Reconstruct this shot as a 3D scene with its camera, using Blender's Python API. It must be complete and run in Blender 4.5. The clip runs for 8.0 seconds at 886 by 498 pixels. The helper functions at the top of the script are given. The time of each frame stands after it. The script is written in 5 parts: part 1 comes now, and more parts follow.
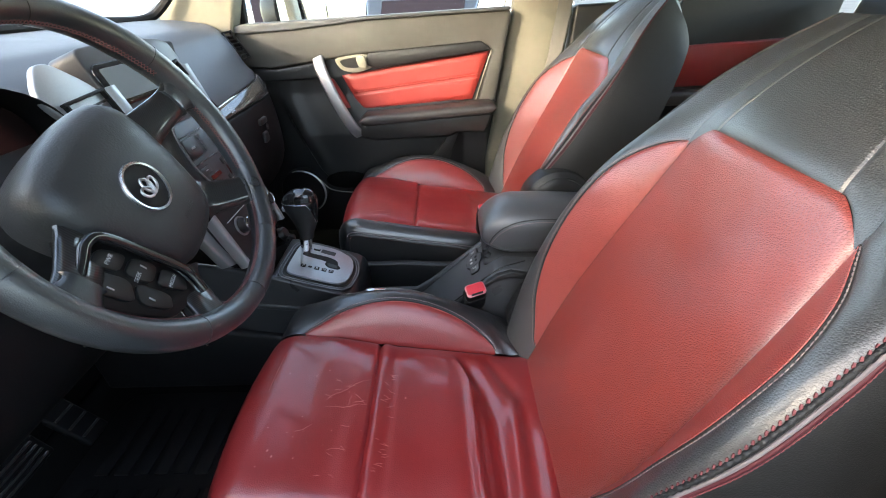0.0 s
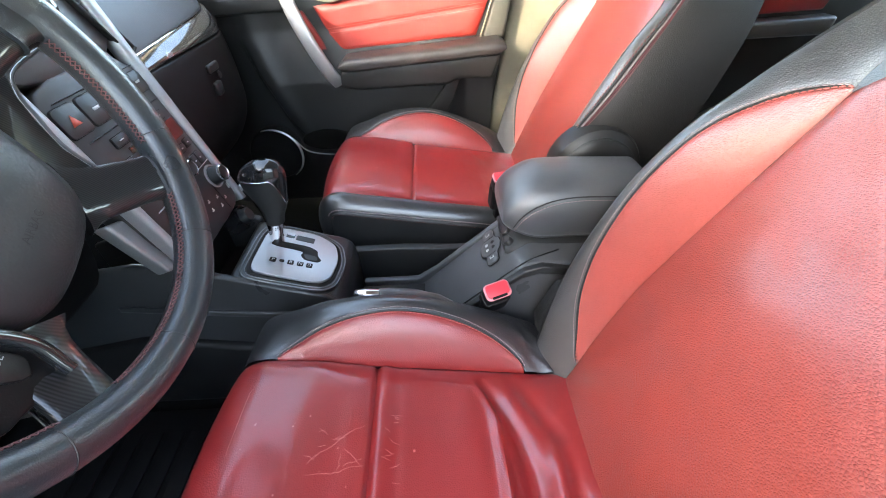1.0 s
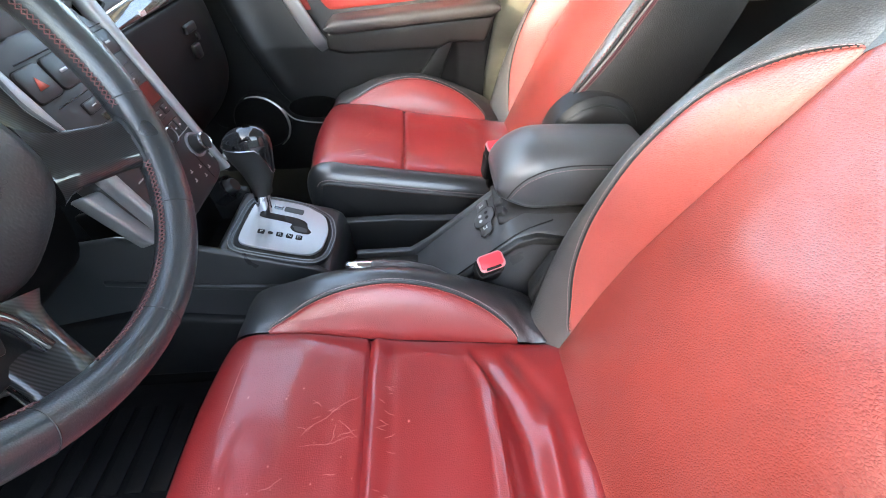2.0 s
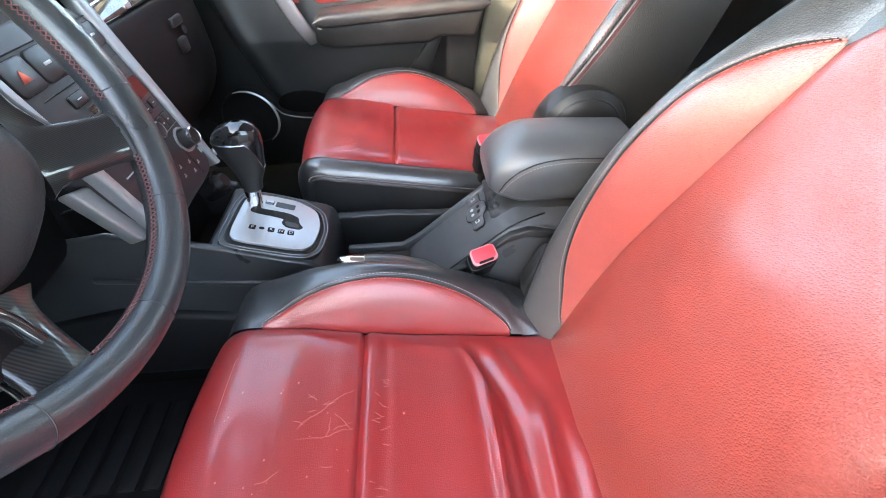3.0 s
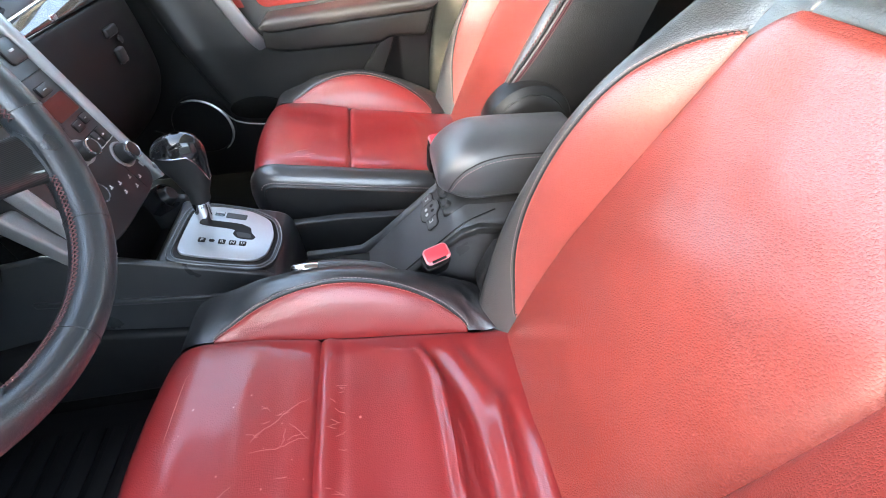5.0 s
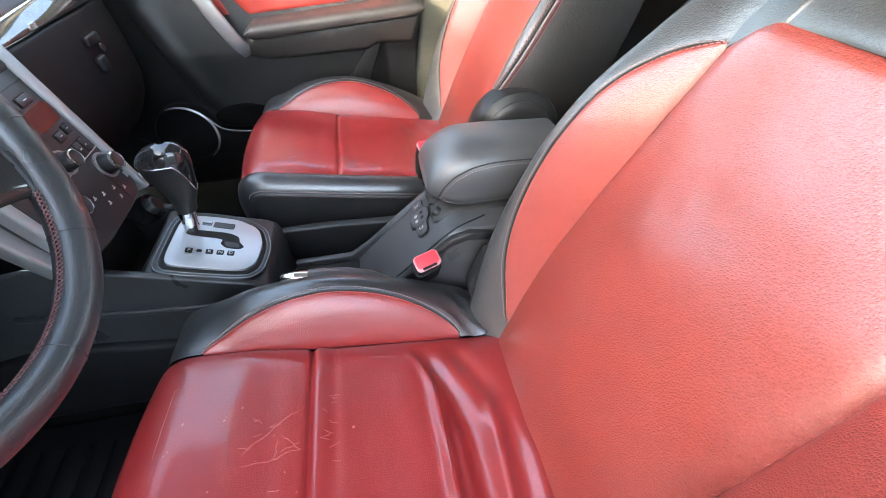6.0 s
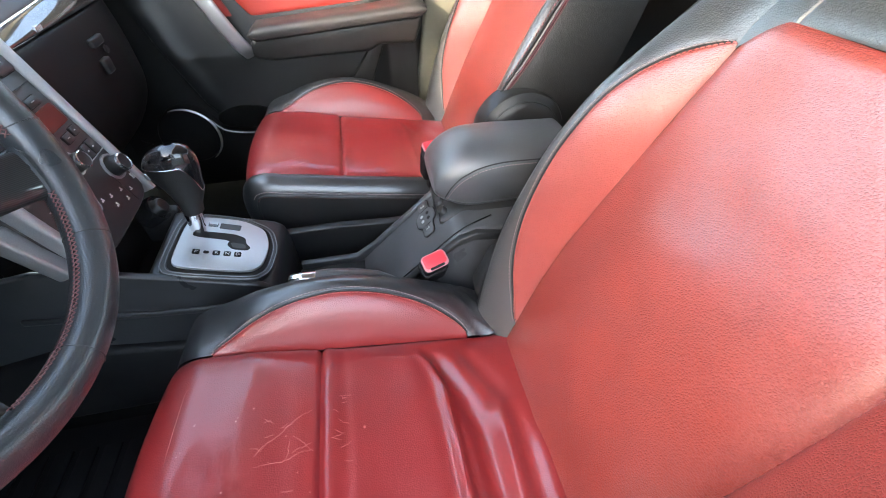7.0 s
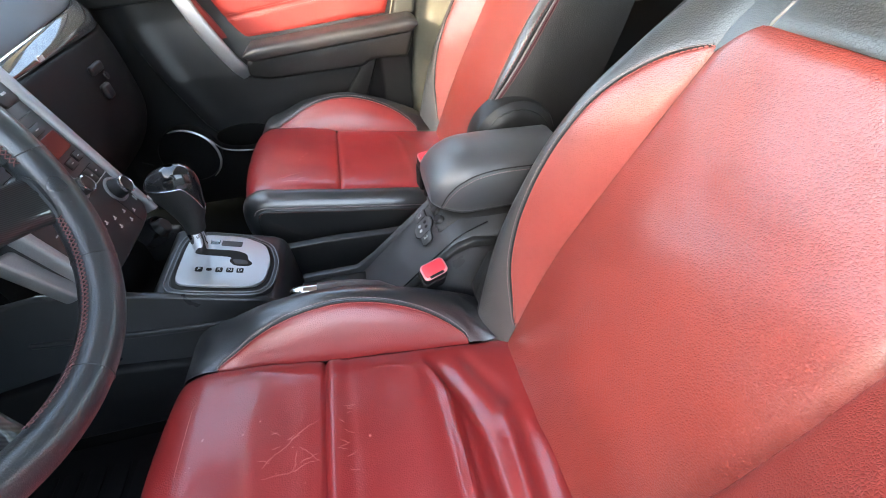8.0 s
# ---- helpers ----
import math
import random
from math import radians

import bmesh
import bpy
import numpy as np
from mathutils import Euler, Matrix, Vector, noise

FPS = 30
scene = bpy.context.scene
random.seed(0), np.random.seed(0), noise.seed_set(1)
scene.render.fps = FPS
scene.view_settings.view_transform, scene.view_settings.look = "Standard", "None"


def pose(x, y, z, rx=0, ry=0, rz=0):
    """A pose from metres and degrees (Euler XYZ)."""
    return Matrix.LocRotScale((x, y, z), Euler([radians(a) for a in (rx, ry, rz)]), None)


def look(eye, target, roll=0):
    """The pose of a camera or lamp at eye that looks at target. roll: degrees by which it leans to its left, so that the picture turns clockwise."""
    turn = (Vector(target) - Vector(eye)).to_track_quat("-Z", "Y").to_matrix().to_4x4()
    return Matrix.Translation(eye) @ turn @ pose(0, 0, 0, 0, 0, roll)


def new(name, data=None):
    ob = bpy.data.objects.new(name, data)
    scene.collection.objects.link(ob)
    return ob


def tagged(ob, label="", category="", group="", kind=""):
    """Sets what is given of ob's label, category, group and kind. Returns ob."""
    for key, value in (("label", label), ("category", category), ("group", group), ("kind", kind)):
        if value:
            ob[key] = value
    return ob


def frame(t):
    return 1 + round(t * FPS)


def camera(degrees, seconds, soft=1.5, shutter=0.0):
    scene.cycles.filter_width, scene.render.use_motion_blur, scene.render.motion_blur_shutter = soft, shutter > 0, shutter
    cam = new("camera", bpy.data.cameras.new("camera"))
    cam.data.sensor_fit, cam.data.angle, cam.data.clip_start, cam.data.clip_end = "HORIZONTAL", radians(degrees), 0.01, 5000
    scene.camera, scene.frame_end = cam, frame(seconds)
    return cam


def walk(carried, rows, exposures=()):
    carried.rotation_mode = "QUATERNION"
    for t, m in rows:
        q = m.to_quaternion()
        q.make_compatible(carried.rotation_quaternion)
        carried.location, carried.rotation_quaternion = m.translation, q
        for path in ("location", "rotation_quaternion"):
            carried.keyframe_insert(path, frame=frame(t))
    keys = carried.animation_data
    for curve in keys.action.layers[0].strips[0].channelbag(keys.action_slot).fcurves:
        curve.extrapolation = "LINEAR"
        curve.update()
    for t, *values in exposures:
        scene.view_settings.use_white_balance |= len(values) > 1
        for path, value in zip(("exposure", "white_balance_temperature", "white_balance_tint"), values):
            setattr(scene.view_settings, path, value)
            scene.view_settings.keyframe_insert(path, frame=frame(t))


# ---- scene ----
cam = camera(94.5, 8.0, soft=1.0)
PATH = [
    (0, (0.1340, -0.8005, 1.3192), (0.1273, 0.8894, 0.2502), -1.46),
    (0.3, (0.1110, -0.6920, 1.2990), (0.0970, 0.9520, 0.1575), -1.60),
    (0.5, (0.1016, -0.6301, 1.2704), (0.0953, 0.9707, 0.0713), -1.44),
    (0.7, (0.1035, -0.6050, 1.2605), (0.1090, 0.9720, 0.0285), -1.65),
    (1, (0.1023, -0.5898, 1.2579), (0.1334, 0.9642, -0.0009), -2.00),
    (1.5, (0.1019, -0.5793, 1.2492), (0.1493, 0.9133, -0.0811), -1.87),
    (3, (0.0970, -0.5854, 1.2482), (0.2051, 0.8602, -0.1302), -0.73),
    (3.5, (0.1021, -0.5825, 1.2464), (0.2226, 0.8567, -0.1378), -0.87),
    (4, (0.1121, -0.5864, 1.2474), (0.2531, 0.8444, -0.1430), -0.59),
    (4.5, (0.1225, -0.5918, 1.2424), (0.3011, 0.8286, -0.1546), 0.16),
    (5, (0.1397, -0.5910, 1.2546), (0.3468, 0.8328, -0.1347), -1.49),
    (6.5, (0.1343, -0.5877, 1.2601), (0.4097, 0.8370, -0.1165), -0.54),
    (7, (0.1222, -0.5877, 1.2602), (0.3945, 0.8391, -0.1146), -0.95),
    (7.5, (0.1291, -0.5855, 1.2625), (0.4014, 0.8412, -0.1122), -1.45),
    (8, (0.1258, -0.5973, 1.2671), (0.3979, 0.8584, -0.0774), -3.38),
]
walk(cam, [(t, look(eye, target, roll)) for t, eye, target, roll in PATH],
     [(0.0, 3.12, 7700, 10), (0.35, 2.98, 7700, 10), (0.7, 3.58, 7700, 10), (1.0, 3.97, 7700, 10), (1.5, 4.06, 7700, 10), (3.0, 4.32, 7700, 10), (5.0, 4.25, 7700, 10), (7.0, 3.97, 7700, 10), (8.0, 3.87, 7700, 10)])

# ---- world and sun ----
SUN = Vector((-1.0, -1.0, 0.63)).normalized()      # towards the sun
world = bpy.data.worlds.new("sky")
scene.world = world
world.use_nodes = True
wt = world.node_tree
sky = wt.nodes.new("ShaderNodeTexSky")
sky.sky_type = "NISHITA"
sky.sun_disc = False
sky.sun_elevation = math.asin(SUN.z)
sky.sun_rotation = math.atan2(SUN.x, SUN.y)
sky.air_density = 1.0
sky.dust_density = 1.2
wt.nodes["Background"].inputs[1].default_value = 0.15
wt.links.new(sky.outputs[0], wt.nodes["Background"].inputs[0])
sun = new("sun", bpy.data.lights.new("sun", "SUN"))
sun.data.energy, sun.data.angle, sun.data.color = 0.38, radians(0.6), (1.0, 0.93, 0.82)
sun.matrix_world = look(SUN * 20, (0, 0, 1))


# ---- materials ----
def mat(name, color, rough=0.5, metal=0.0, coat=0.0, coat_rough=0.05, spec=0.5):
    m = bpy.data.materials.new(name)
    m.use_nodes = True
    b = m.node_tree.nodes["Principled BSDF"]
    b.inputs["Base Color"].default_value = (*color, 1)
    b.inputs["Roughness"].default_value = rough
    b.inputs["Metallic"].default_value = metal
    b.inputs["Coat Weight"].default_value = coat
    b.inputs["Coat Roughness"].default_value = coat_rough
    b.inputs["Specular IOR Level"].default_value = spec
    return m


class Nodes:
    """Short forms for building a node tree."""

    def __init__(self, m):
        self.t = m.node_tree
        self.b = self.t.nodes["Principled BSDF"]
        self.co = self.t.nodes.new("ShaderNodeTexCoord").outputs["Object"]

    def link(self, a, b):
        self.t.links.new(a, b)

    def node(self, kind, **sockets):
        n = self.t.nodes.new(kind)
        for k, v in sockets.items():
            n.inputs[k.replace("_", " ")].default_value = v
        return n

    def noise(self, scale, detail=3.0, rough=0.55, co=None):
        n = self.node("ShaderNodeTexNoise", Scale=scale, Detail=detail, Roughness=rough)
        self.link(co or self.co, n.inputs["Vector"])
        return n.outputs["Fac"]

    def voronoi(self, scale, feature="F1", co=None, rnd=1.0):
        n = self.t.nodes.new("ShaderNodeTexVoronoi")
        n.feature = feature
        n.inputs["Scale"].default_value = scale
        n.inputs["Randomness"].default_value = rnd
        self.link(co or self.co, n.inputs["Vector"])
        return n.outputs["Distance"]

    def ramp(self, fac, lo, hi, a=0.0, b=1.0):
        n = self.t.nodes.new("ShaderNodeMapRange")
        for i, v in enumerate((lo, hi, a, b)):
            n.inputs[i + 1].default_value = v
        self.link(fac, n.inputs[0])
        return n.outputs[0]

    def math(self, op, a, b):
        n = self.t.nodes.new("ShaderNodeMath")
        n.operation = op
        for i, v in enumerate((a, b)):
            if isinstance(v, (int, float)):
                n.inputs[i].default_value = v
            else:
                self.link(v, n.inputs[i])
        return n.outputs[0]

    def mix(self, fac, a, b):
        n = self.t.nodes.new("ShaderNodeMix")
        n.data_type = "RGBA"
        for i, v in ((0, fac), (6, a), (7, b)):
            if isinstance(v, tuple):
                n.inputs[i].default_value = (*v, 1)
            elif isinstance(v, (int, float)):
                n.inputs[i].default_value = v
            else:
                self.link(v, n.inputs[i])
        return n.outputs[2]

    def warp(self, amount, scale):
        n = self.node("ShaderNodeTexNoise", Scale=scale, Detail=2.0)
        self.link(self.co, n.inputs["Vector"])
        s = self.t.nodes.new("ShaderNodeVectorMath")
        s.operation = "MULTIPLY_ADD"
        self.link(n.outputs["Color"], s.inputs[0])
        s.inputs[1].default_value = (amount,) * 3
        self.link(self.co, s.inputs[2])
        return s.outputs[0]

    def bump(self, height, strength, dist, after=None):
        n = self.node("ShaderNodeBump", Strength=strength, Distance=dist)
        self.link(height, n.inputs["Height"])
        if after:
            self.link(after, n.inputs["Normal"])
        self.link(n.outputs[0], self.b.inputs["Normal"])
        return n.outputs[0]


def leather(name, color, rough, grain, depth, worn=0.0, creases=0.0, coat=0.8, coat_rough=0.24, ior=1.72):
    """Pebbled upholstery leather: cells of 'grain' per metre, fine pores, uneven dye and, where worn, cracks and scuffs."""
    m = mat(name, color, rough, coat=coat, coat_rough=coat_rough, spec=0.6)
    n = Nodes(m)
    n.b.inputs["Coat IOR"].default_value = ior
    big, fine = n.noise(9, 3), n.noise(160, 3)
    dark = tuple(c * 0.88 for c in color)
    light = tuple(min(1, c * 1.18 + 0.004) for c in color)
    col = n.mix(n.ramp(big, 0.2, 0.8), dark, light)
    col = n.mix(n.ramp(fine, 0.35, 0.75, 0.0, 0.22), col, light)
    wv = n.warp(0.0022, 70)
    cells = n.voronoi(grain, "SMOOTH_F1", wv)
    cells.node.inputs["Smoothness"].default_value = 0.28
    rims = n.ramp(n.voronoi(grain, "DISTANCE_TO_EDGE", wv), 0.0, 0.26)
    dome = n.math("ADD", n.math("MULTIPLY", n.ramp(cells, 0.08, 0.66, 1.0, 0.0), 0.45), n.math("MULTIPLY", rims, 0.55))
    r = n.ramp(big, 0.3, 0.7, rough - 0.05, rough + 0.06)
    if worn:
        lines = n.voronoi(17, "DISTANCE_TO_EDGE", n.warp(0.05, 14))
        patch = n.ramp(n.noise(7, 2), 0.50, 0.62)
        crack = n.math("MULTIPLY", n.ramp(lines, 0.0, 0.010, 1.0, 0.0), patch)
        col = n.mix(n.math("MULTIPLY", crack, worn * 0.45), col, tuple(min(1, c * 1.5 + 0.16) for c in color))
        specks = n.ramp(n.voronoi(46, "F1"), 0.05, 0.025)
        specks = n.math("MULTIPLY", specks, n.ramp(n.noise(12, 1), 0.58, 0.66))
        col = n.mix(n.math("MULTIPLY", specks, worn * 0.8), col, (0.75, 0.36, 0.30))
    n.link(col, n.b.inputs["Base Color"])
    n.link(r, n.b.inputs["Roughness"])
    height = n.math("ADD", n.math("MULTIPLY", dome, 0.85), n.math("MULTIPLY", n.noise(900, 2), 0.12))
    var = n.ramp(n.noise(5, 2), 0.34, 0.62, 0.55, 1.0)
    a = n.bump(n.math("MULTIPLY", height, var), 1.0, depth)
    if creases:
        wr = n.t.nodes.new("ShaderNodeMapping")
        wr.inputs["Scale"].default_value = (1.0, 0.25, 1.0)
        n.link(n.warp(0.03, 9), wr.inputs["Vector"])
        a = n.bump(n.noise(38, 2, 0.5, wr.outputs[0]), 1.0, creases, a)
    return m


def plastic(name, color, rough, grain=900, depth=0.00012, spec=0.5):
    """Moulded trim with a fine etched grain and faint smears of dust."""
    m = mat(name, color, rough, spec=spec)
    n = Nodes(m)
    smear = n.noise(11, 4)
    n.link(n.mix(n.ramp(smear, 0.35, 0.7), tuple(c * 0.9 for c in color), tuple(c * 1.12 + 0.001 for c in color)), n.b.inputs["Base Color"])
    n.link(n.ramp(smear, 0.3, 0.7, rough - 0.04, rough + 0.05), n.b.inputs["Roughness"])
    n.bump(n.voronoi(grain, "SMOOTH_F1"), 0.7, depth)
    return m


def metal_paint(name, color, rough, metal):
    m = mat(name, color, rough, metal)
    n = Nodes(m)
    n.link(n.mix(n.ramp(n.noise(700, 1), 0.35, 0.65), tuple(c * 0.9 for c in color), color), n.b.inputs["Base Color"])
    n.link(n.ramp(n.noise(14, 3), 0.3, 0.7, rough - 0.05, rough + 0.08), n.b.inputs["Roughness"])
    return m


RED = leather("red_leather", (0.300, 0.031, 0.020), 0.46, 380, 0.0015, coat=1.0, coat_rough=0.27, ior=1.76)
RED_SEAT = leather("red_leather_polished", (0.26, 0.016, 0.017), 0.36, 420, 0.00028, creases=0.0005, coat=0.9, coat_rough=0.15, ior=1.5)
RED_WING = leather("red_leather_side", (0.35, 0.038, 0.026), 0.42, 380, 0.0014, coat=1.0, coat_rough=0.30, ior=1.72)
RED_MOON = leather("red_leather_bolster", (0.27, 0.019, 0.018), 0.40, 440, 0.0004, coat=0.8, coat_rough=0.26, ior=1.55)
RED_DOOR = leather("red_leather_door", (0.30, 0.020, 0.015), 0.5, 430, 0.0004, coat=0.3, coat_rough=0.35, ior=1.5)
BLACK = leather("black_leather", (0.030, 0.031, 0.031), 0.40, 400, 0.0010, coat=1.0, coat_rough=0.32, ior=1.74)
BLACK_ROLL = leather("black_leather_roll", (0.014, 0.015, 0.0165), 0.36, 470, 0.00028, coat=1.0, coat_rough=0.22, ior=1.62)
# Much darker than BLACK: shade on the seat's near side is put into this colour.
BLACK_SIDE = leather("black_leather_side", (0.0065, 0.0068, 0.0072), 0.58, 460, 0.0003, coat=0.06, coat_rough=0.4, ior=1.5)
RIM = leather("wheel_leather", (0.022, 0.025, 0.028), 0.32, 620, 0.00015, coat=0.7, coat_rough=0.25, ior=1.5)
rn = Nodes(RIM)
old = rn.b.inputs["Base Color"].links[0].from_socket
rn.link(rn.mix(rn.ramp(rn.voronoi(190, "F1", rnd=0.25), 0.17, 0.11), old, (0.042, 0.048, 0.054)), rn.b.inputs["Base Color"])
ARM = leather("armrest_leather", (0.055, 0.059, 0.064), 0.42, 520, 0.0002, coat=0.8, coat_rough=0.40, ior=1.6)
PIPING_GREY = mat("grey_piping", (0.20, 0.17, 0.175), 0.6)
PIPING_RED = mat("dark_red_piping", (0.085, 0.008, 0.014), 0.6)
THREAD_DARK = mat("dark_red_thread", (0.22, 0.055, 0.062), 0.7)
SCUFF = mat("bare_hide", (0.52, 0.17, 0.14), 0.6)
RAMP = plastic("console_trim", (0.062, 0.064, 0.068), 0.31)
HOUSING = plastic("shift_trim", (0.030, 0.031, 0.033), 0.30)
THREAD = mat("red_thread", (0.58, 0.16, 0.14), 0.7)
THREAD_RIM = mat("rim_thread", (0.17, 0.070, 0.068), 0.8)
THREAD_GREY = mat("grey_thread", (0.29, 0.225, 0.22), 0.75)
TRIM = plastic("black_trim", (0.011, 0.0113, 0.0117), 0.42)
FASCIA = plastic("fascia_trim", (0.032, 0.030, 0.031), 0.36)
TRIM_DARK = plastic("dark_trim", (0.005, 0.005, 0.0055), 0.58, spec=0.3)
DASH = plastic("dash_pad", (0.080, 0.085, 0.093), 0.42, 600, 0.0003)
DOORPAD = plastic("grey_trim", (0.062, 0.061, 0.054), 0.55, 700, 0.0002)
BEIGE = plastic("pillar_trim", (0.23, 0.215, 0.165), 0.6, 800, 0.00015)
GLOSS = mat("gloss_black", (0.012, 0.012, 0.013), 0.12, coat=0.6)
SILVER = metal_paint("silver_paint", (0.40, 0.41, 0.42), 0.42, 0.7)
PLATE = metal_paint("plate_silver", (0.46, 0.475, 0.49), 0.36, 0.75)
CHROME = mat("chrome", (0.80, 0.80, 0.82), 0.10, 1.0)
BUTTON = plastic("button_grey", (0.020, 0.020, 0.021), 0.36)
PRINT = mat("white_print", (0.52, 0.53, 0.53), 0.6)
DARKGLASS = mat("display_glass", (0.02, 0.012, 0.012), 0.22, spec=0.3)
RED_DISPLAY = mat("red_display", (0.055, 0.013, 0.012), 0.25)
BUCKLE_RED = mat("buckle_red", (0.72, 0.05, 0.07), 0.35)
CARPET = mat("carpet", (0.004, 0.004, 0.004), 0.95, spec=0.08)
RUBBER = plastic("mat_rubber", (0.004, 0.004, 0.0045), 0.6, 300, 0.0003, spec=0.2)
HEADLINER = plastic("headliner", (0.66, 0.63, 0.56), 0.9, 900, 0.0002)
BODY = mat("body_paint", (0.05, 0.055, 0.06), 0.3, 0.3, coat=1.0)

# dashed weave of the carbon-look spokes
CARBON = mat("carbon_weave", (0.010, 0.010, 0.010), 0.35, coat=1.0, coat_rough=0.06, spec=0.3)
cn = Nodes(CARBON)
cw = cn.t.nodes.new("ShaderNodeTexWave")
cw.wave_type, cw.bands_direction = "BANDS", "DIAGONAL"
cw.inputs["Scale"].default_value = 260
cw.inputs["Distortion"].default_value = 0.0
cn.link(cn.co, cw.inputs["Vector"])
cn.link(cn.mix(cw.outputs["Fac"], (0.003, 0.003, 0.0035), (0.026, 0.026, 0.028)), cn.b.inputs["Base Color"])

# polished dark dash strip
STRIP = mat("dash_strip", (0.03, 0.027, 0.026), 0.14, coat=1.0, coat_rough=0.05)
cn = Nodes(STRIP)
cn.link(cn.mix(cn.ramp(cn.noise(30, 4), 0.35, 0.65), (0.018, 0.017, 0.017), (0.06, 0.05, 0.045)), cn.b.inputs["Base Color"])

GLASS = bpy.data.materials.new("window_glass")
GLASS.use_nodes = True
gb = GLASS.node_tree.nodes["Principled BSDF"]
gb.inputs["Transmission Weight"].default_value = 1.0
gb.inputs["Roughness"].default_value = 0.0
gb.inputs["IOR"].default_value = 1.05
gb.inputs["Base Color"].default_value = (0.93, 0.96, 0.95, 1)


TINT = bpy.data.materials.new("privacy_glass")
TINT.use_nodes = True
gb = TINT.node_tree.nodes["Principled BSDF"]
gb.inputs["Transmission Weight"].default_value = 1.0
gb.inputs["Roughness"].default_value = 0.0
gb.inputs["IOR"].default_value = 1.1
gb.inputs["Base Color"].default_value = (0.12, 0.13, 0.13, 1)


# ---- mesh tools: a shape is (verts, faces) ----
def grid(fn, us, vs):
    V = [tuple(fn(u, v)) for u in us for v in vs]
    n = len(vs)
    F = [(i * n + j, i * n + j + 1, (i + 1) * n + j + 1, (i + 1) * n + j) for i in range(len(us) - 1) for j in range(n - 1)]
    return V, F


def join(*shapes):
    V, F = [], []
    for v, f in shapes:
        k = len(V)
        V += v
        F += [tuple(i + k for i in q) for q in f]
    return V, F


def moved(shape, m):
    return [tuple(m @ Vector(v)) for v in shape[0]], shape[1]


def loft(rings, closed=True, caps=True):
    n = len(rings[0])
    V = [tuple(p) for r in rings for p in r]
    m = n if closed else n - 1
    F = [(i * n + j, i * n + (j + 1) % n, (i + 1) * n + (j + 1) % n, (i + 1) * n + j) for i in range(len(rings) - 1) for j in range(m)]
    if caps and closed:
        F += [tuple(reversed(range(n))), tuple(range((len(rings) - 1) * n, len(rings) * n))]
    return V, F


def tube(path, r, n=8, closed=False):
    P = [Vector(p) for p in path]
    k = len(P)
    rings, side = [], None
    for i, p in enumerate(P):
        a = P[(i - 1) % k] if (closed or i) else p
        b = P[(i + 1) % k] if (closed or i < k - 1) else p
        d = (b - a).normalized()
        if side is None:
            side = d.orthogonal().normalized()
        side = (side - d * side.dot(d)).normalized()
        up = d.cross(side)
        rr = r[i] if isinstance(r, (list, tuple)) else r
        rings.append([p + rr * (math.cos(q) * side + math.sin(q) * up) for q in (2 * math.pi * j / n for j in range(n))])
    if closed:
        rings.append(rings[0])
        return loft(rings, caps=False)
    return loft(rings)


def revolve(profile, n=32, m=Matrix()):
    """Profile of (radius, height) about z."""
    rings = [[(r * math.cos(q), r * math.sin(q), h) for q in (2 * math.pi * j / n for j in range(n))] for r, h in profile]
    return moved(loft(rings), m)


def from_bm(bm):
    bm.verts.ensure_lookup_table()
    s = [tuple(v.co) for v in bm.verts], [tuple(v.index for v in f.verts) for f in bm.faces]
    bm.free()
    return s


def rbox(size, centre=(0, 0, 0), r=0.004, seg=3, m=Matrix()):
    bm = bmesh.new()
    bmesh.ops.create_cube(bm, size=1)
    for v in bm.verts:
        v.co = Vector((v.co.x * size[0], v.co.y * size[1], v.co.z * size[2])) + Vector(centre)
    if r:
        bmesh.ops.bevel(bm, geom=bm.edges[:], offset=r, segments=seg, profile=0.5, affect="EDGES")
    bm.verts.index_update()
    return moved(from_bm(bm), m)


def prism(outline, lo, hi, r=0.003, seg=2, m=Matrix()):
    """Outline in (a, b), extruded along c from lo to hi, with bevelled edges."""
    bm = bmesh.new()
    bottom = [bm.verts.new((a, b, lo)) for a, b in outline]
    face = bm.faces.new(bottom)
    top = bmesh.ops.extrude_face_region(bm, geom=[face])["geom"]
    for v in top:
        if isinstance(v, bmesh.types.BMVert):
            v.co.z = hi
    bmesh.ops.recalc_face_normals(bm, faces=bm.faces[:])
    if r:
        bmesh.ops.bevel(bm, geom=bm.edges[:], offset=r, segments=seg, profile=0.5, affect="EDGES", clamp_overlap=True)
    bm.verts.index_update()
    return moved(from_bm(bm), m)


def rounded(w, h, r, n=5, cx=0.0, cy=0.0):
    """Outline of a rounded rectangle."""
    out = []
    for sx, sy, q in ((1, 1, 0), (-1, 1, 90), (-1, -1, 180), (1, -1, 270)):
        for i in range(n + 1):
            a = radians(q + 90 * i / n)
            out.append((cx + sx * (w / 2 - r) + r * math.cos(a), cy + sy * (h / 2 - r) + r * math.sin(a)))
    return out


def spline(pts, n):
    """n points along a smooth curve through pts."""
    P = [np.array(p, float) for p in pts]
    P = [2 * P[0] - P[1]] + P + [2 * P[-1] - P[-2]]
    out = []
    k = len(P) - 3
    for i in range(n):
        s = k * i / (n - 1)
        j = min(int(s), k - 1)
        t = s - j
        a, b, c, d = P[j:j + 4]
        out.append(0.5 * (2 * b + (c - a) * t + (2 * a - 5 * b + 4 * c - d) * t * t + (3 * b - a - 3 * c + d) * t ** 3))
    return out


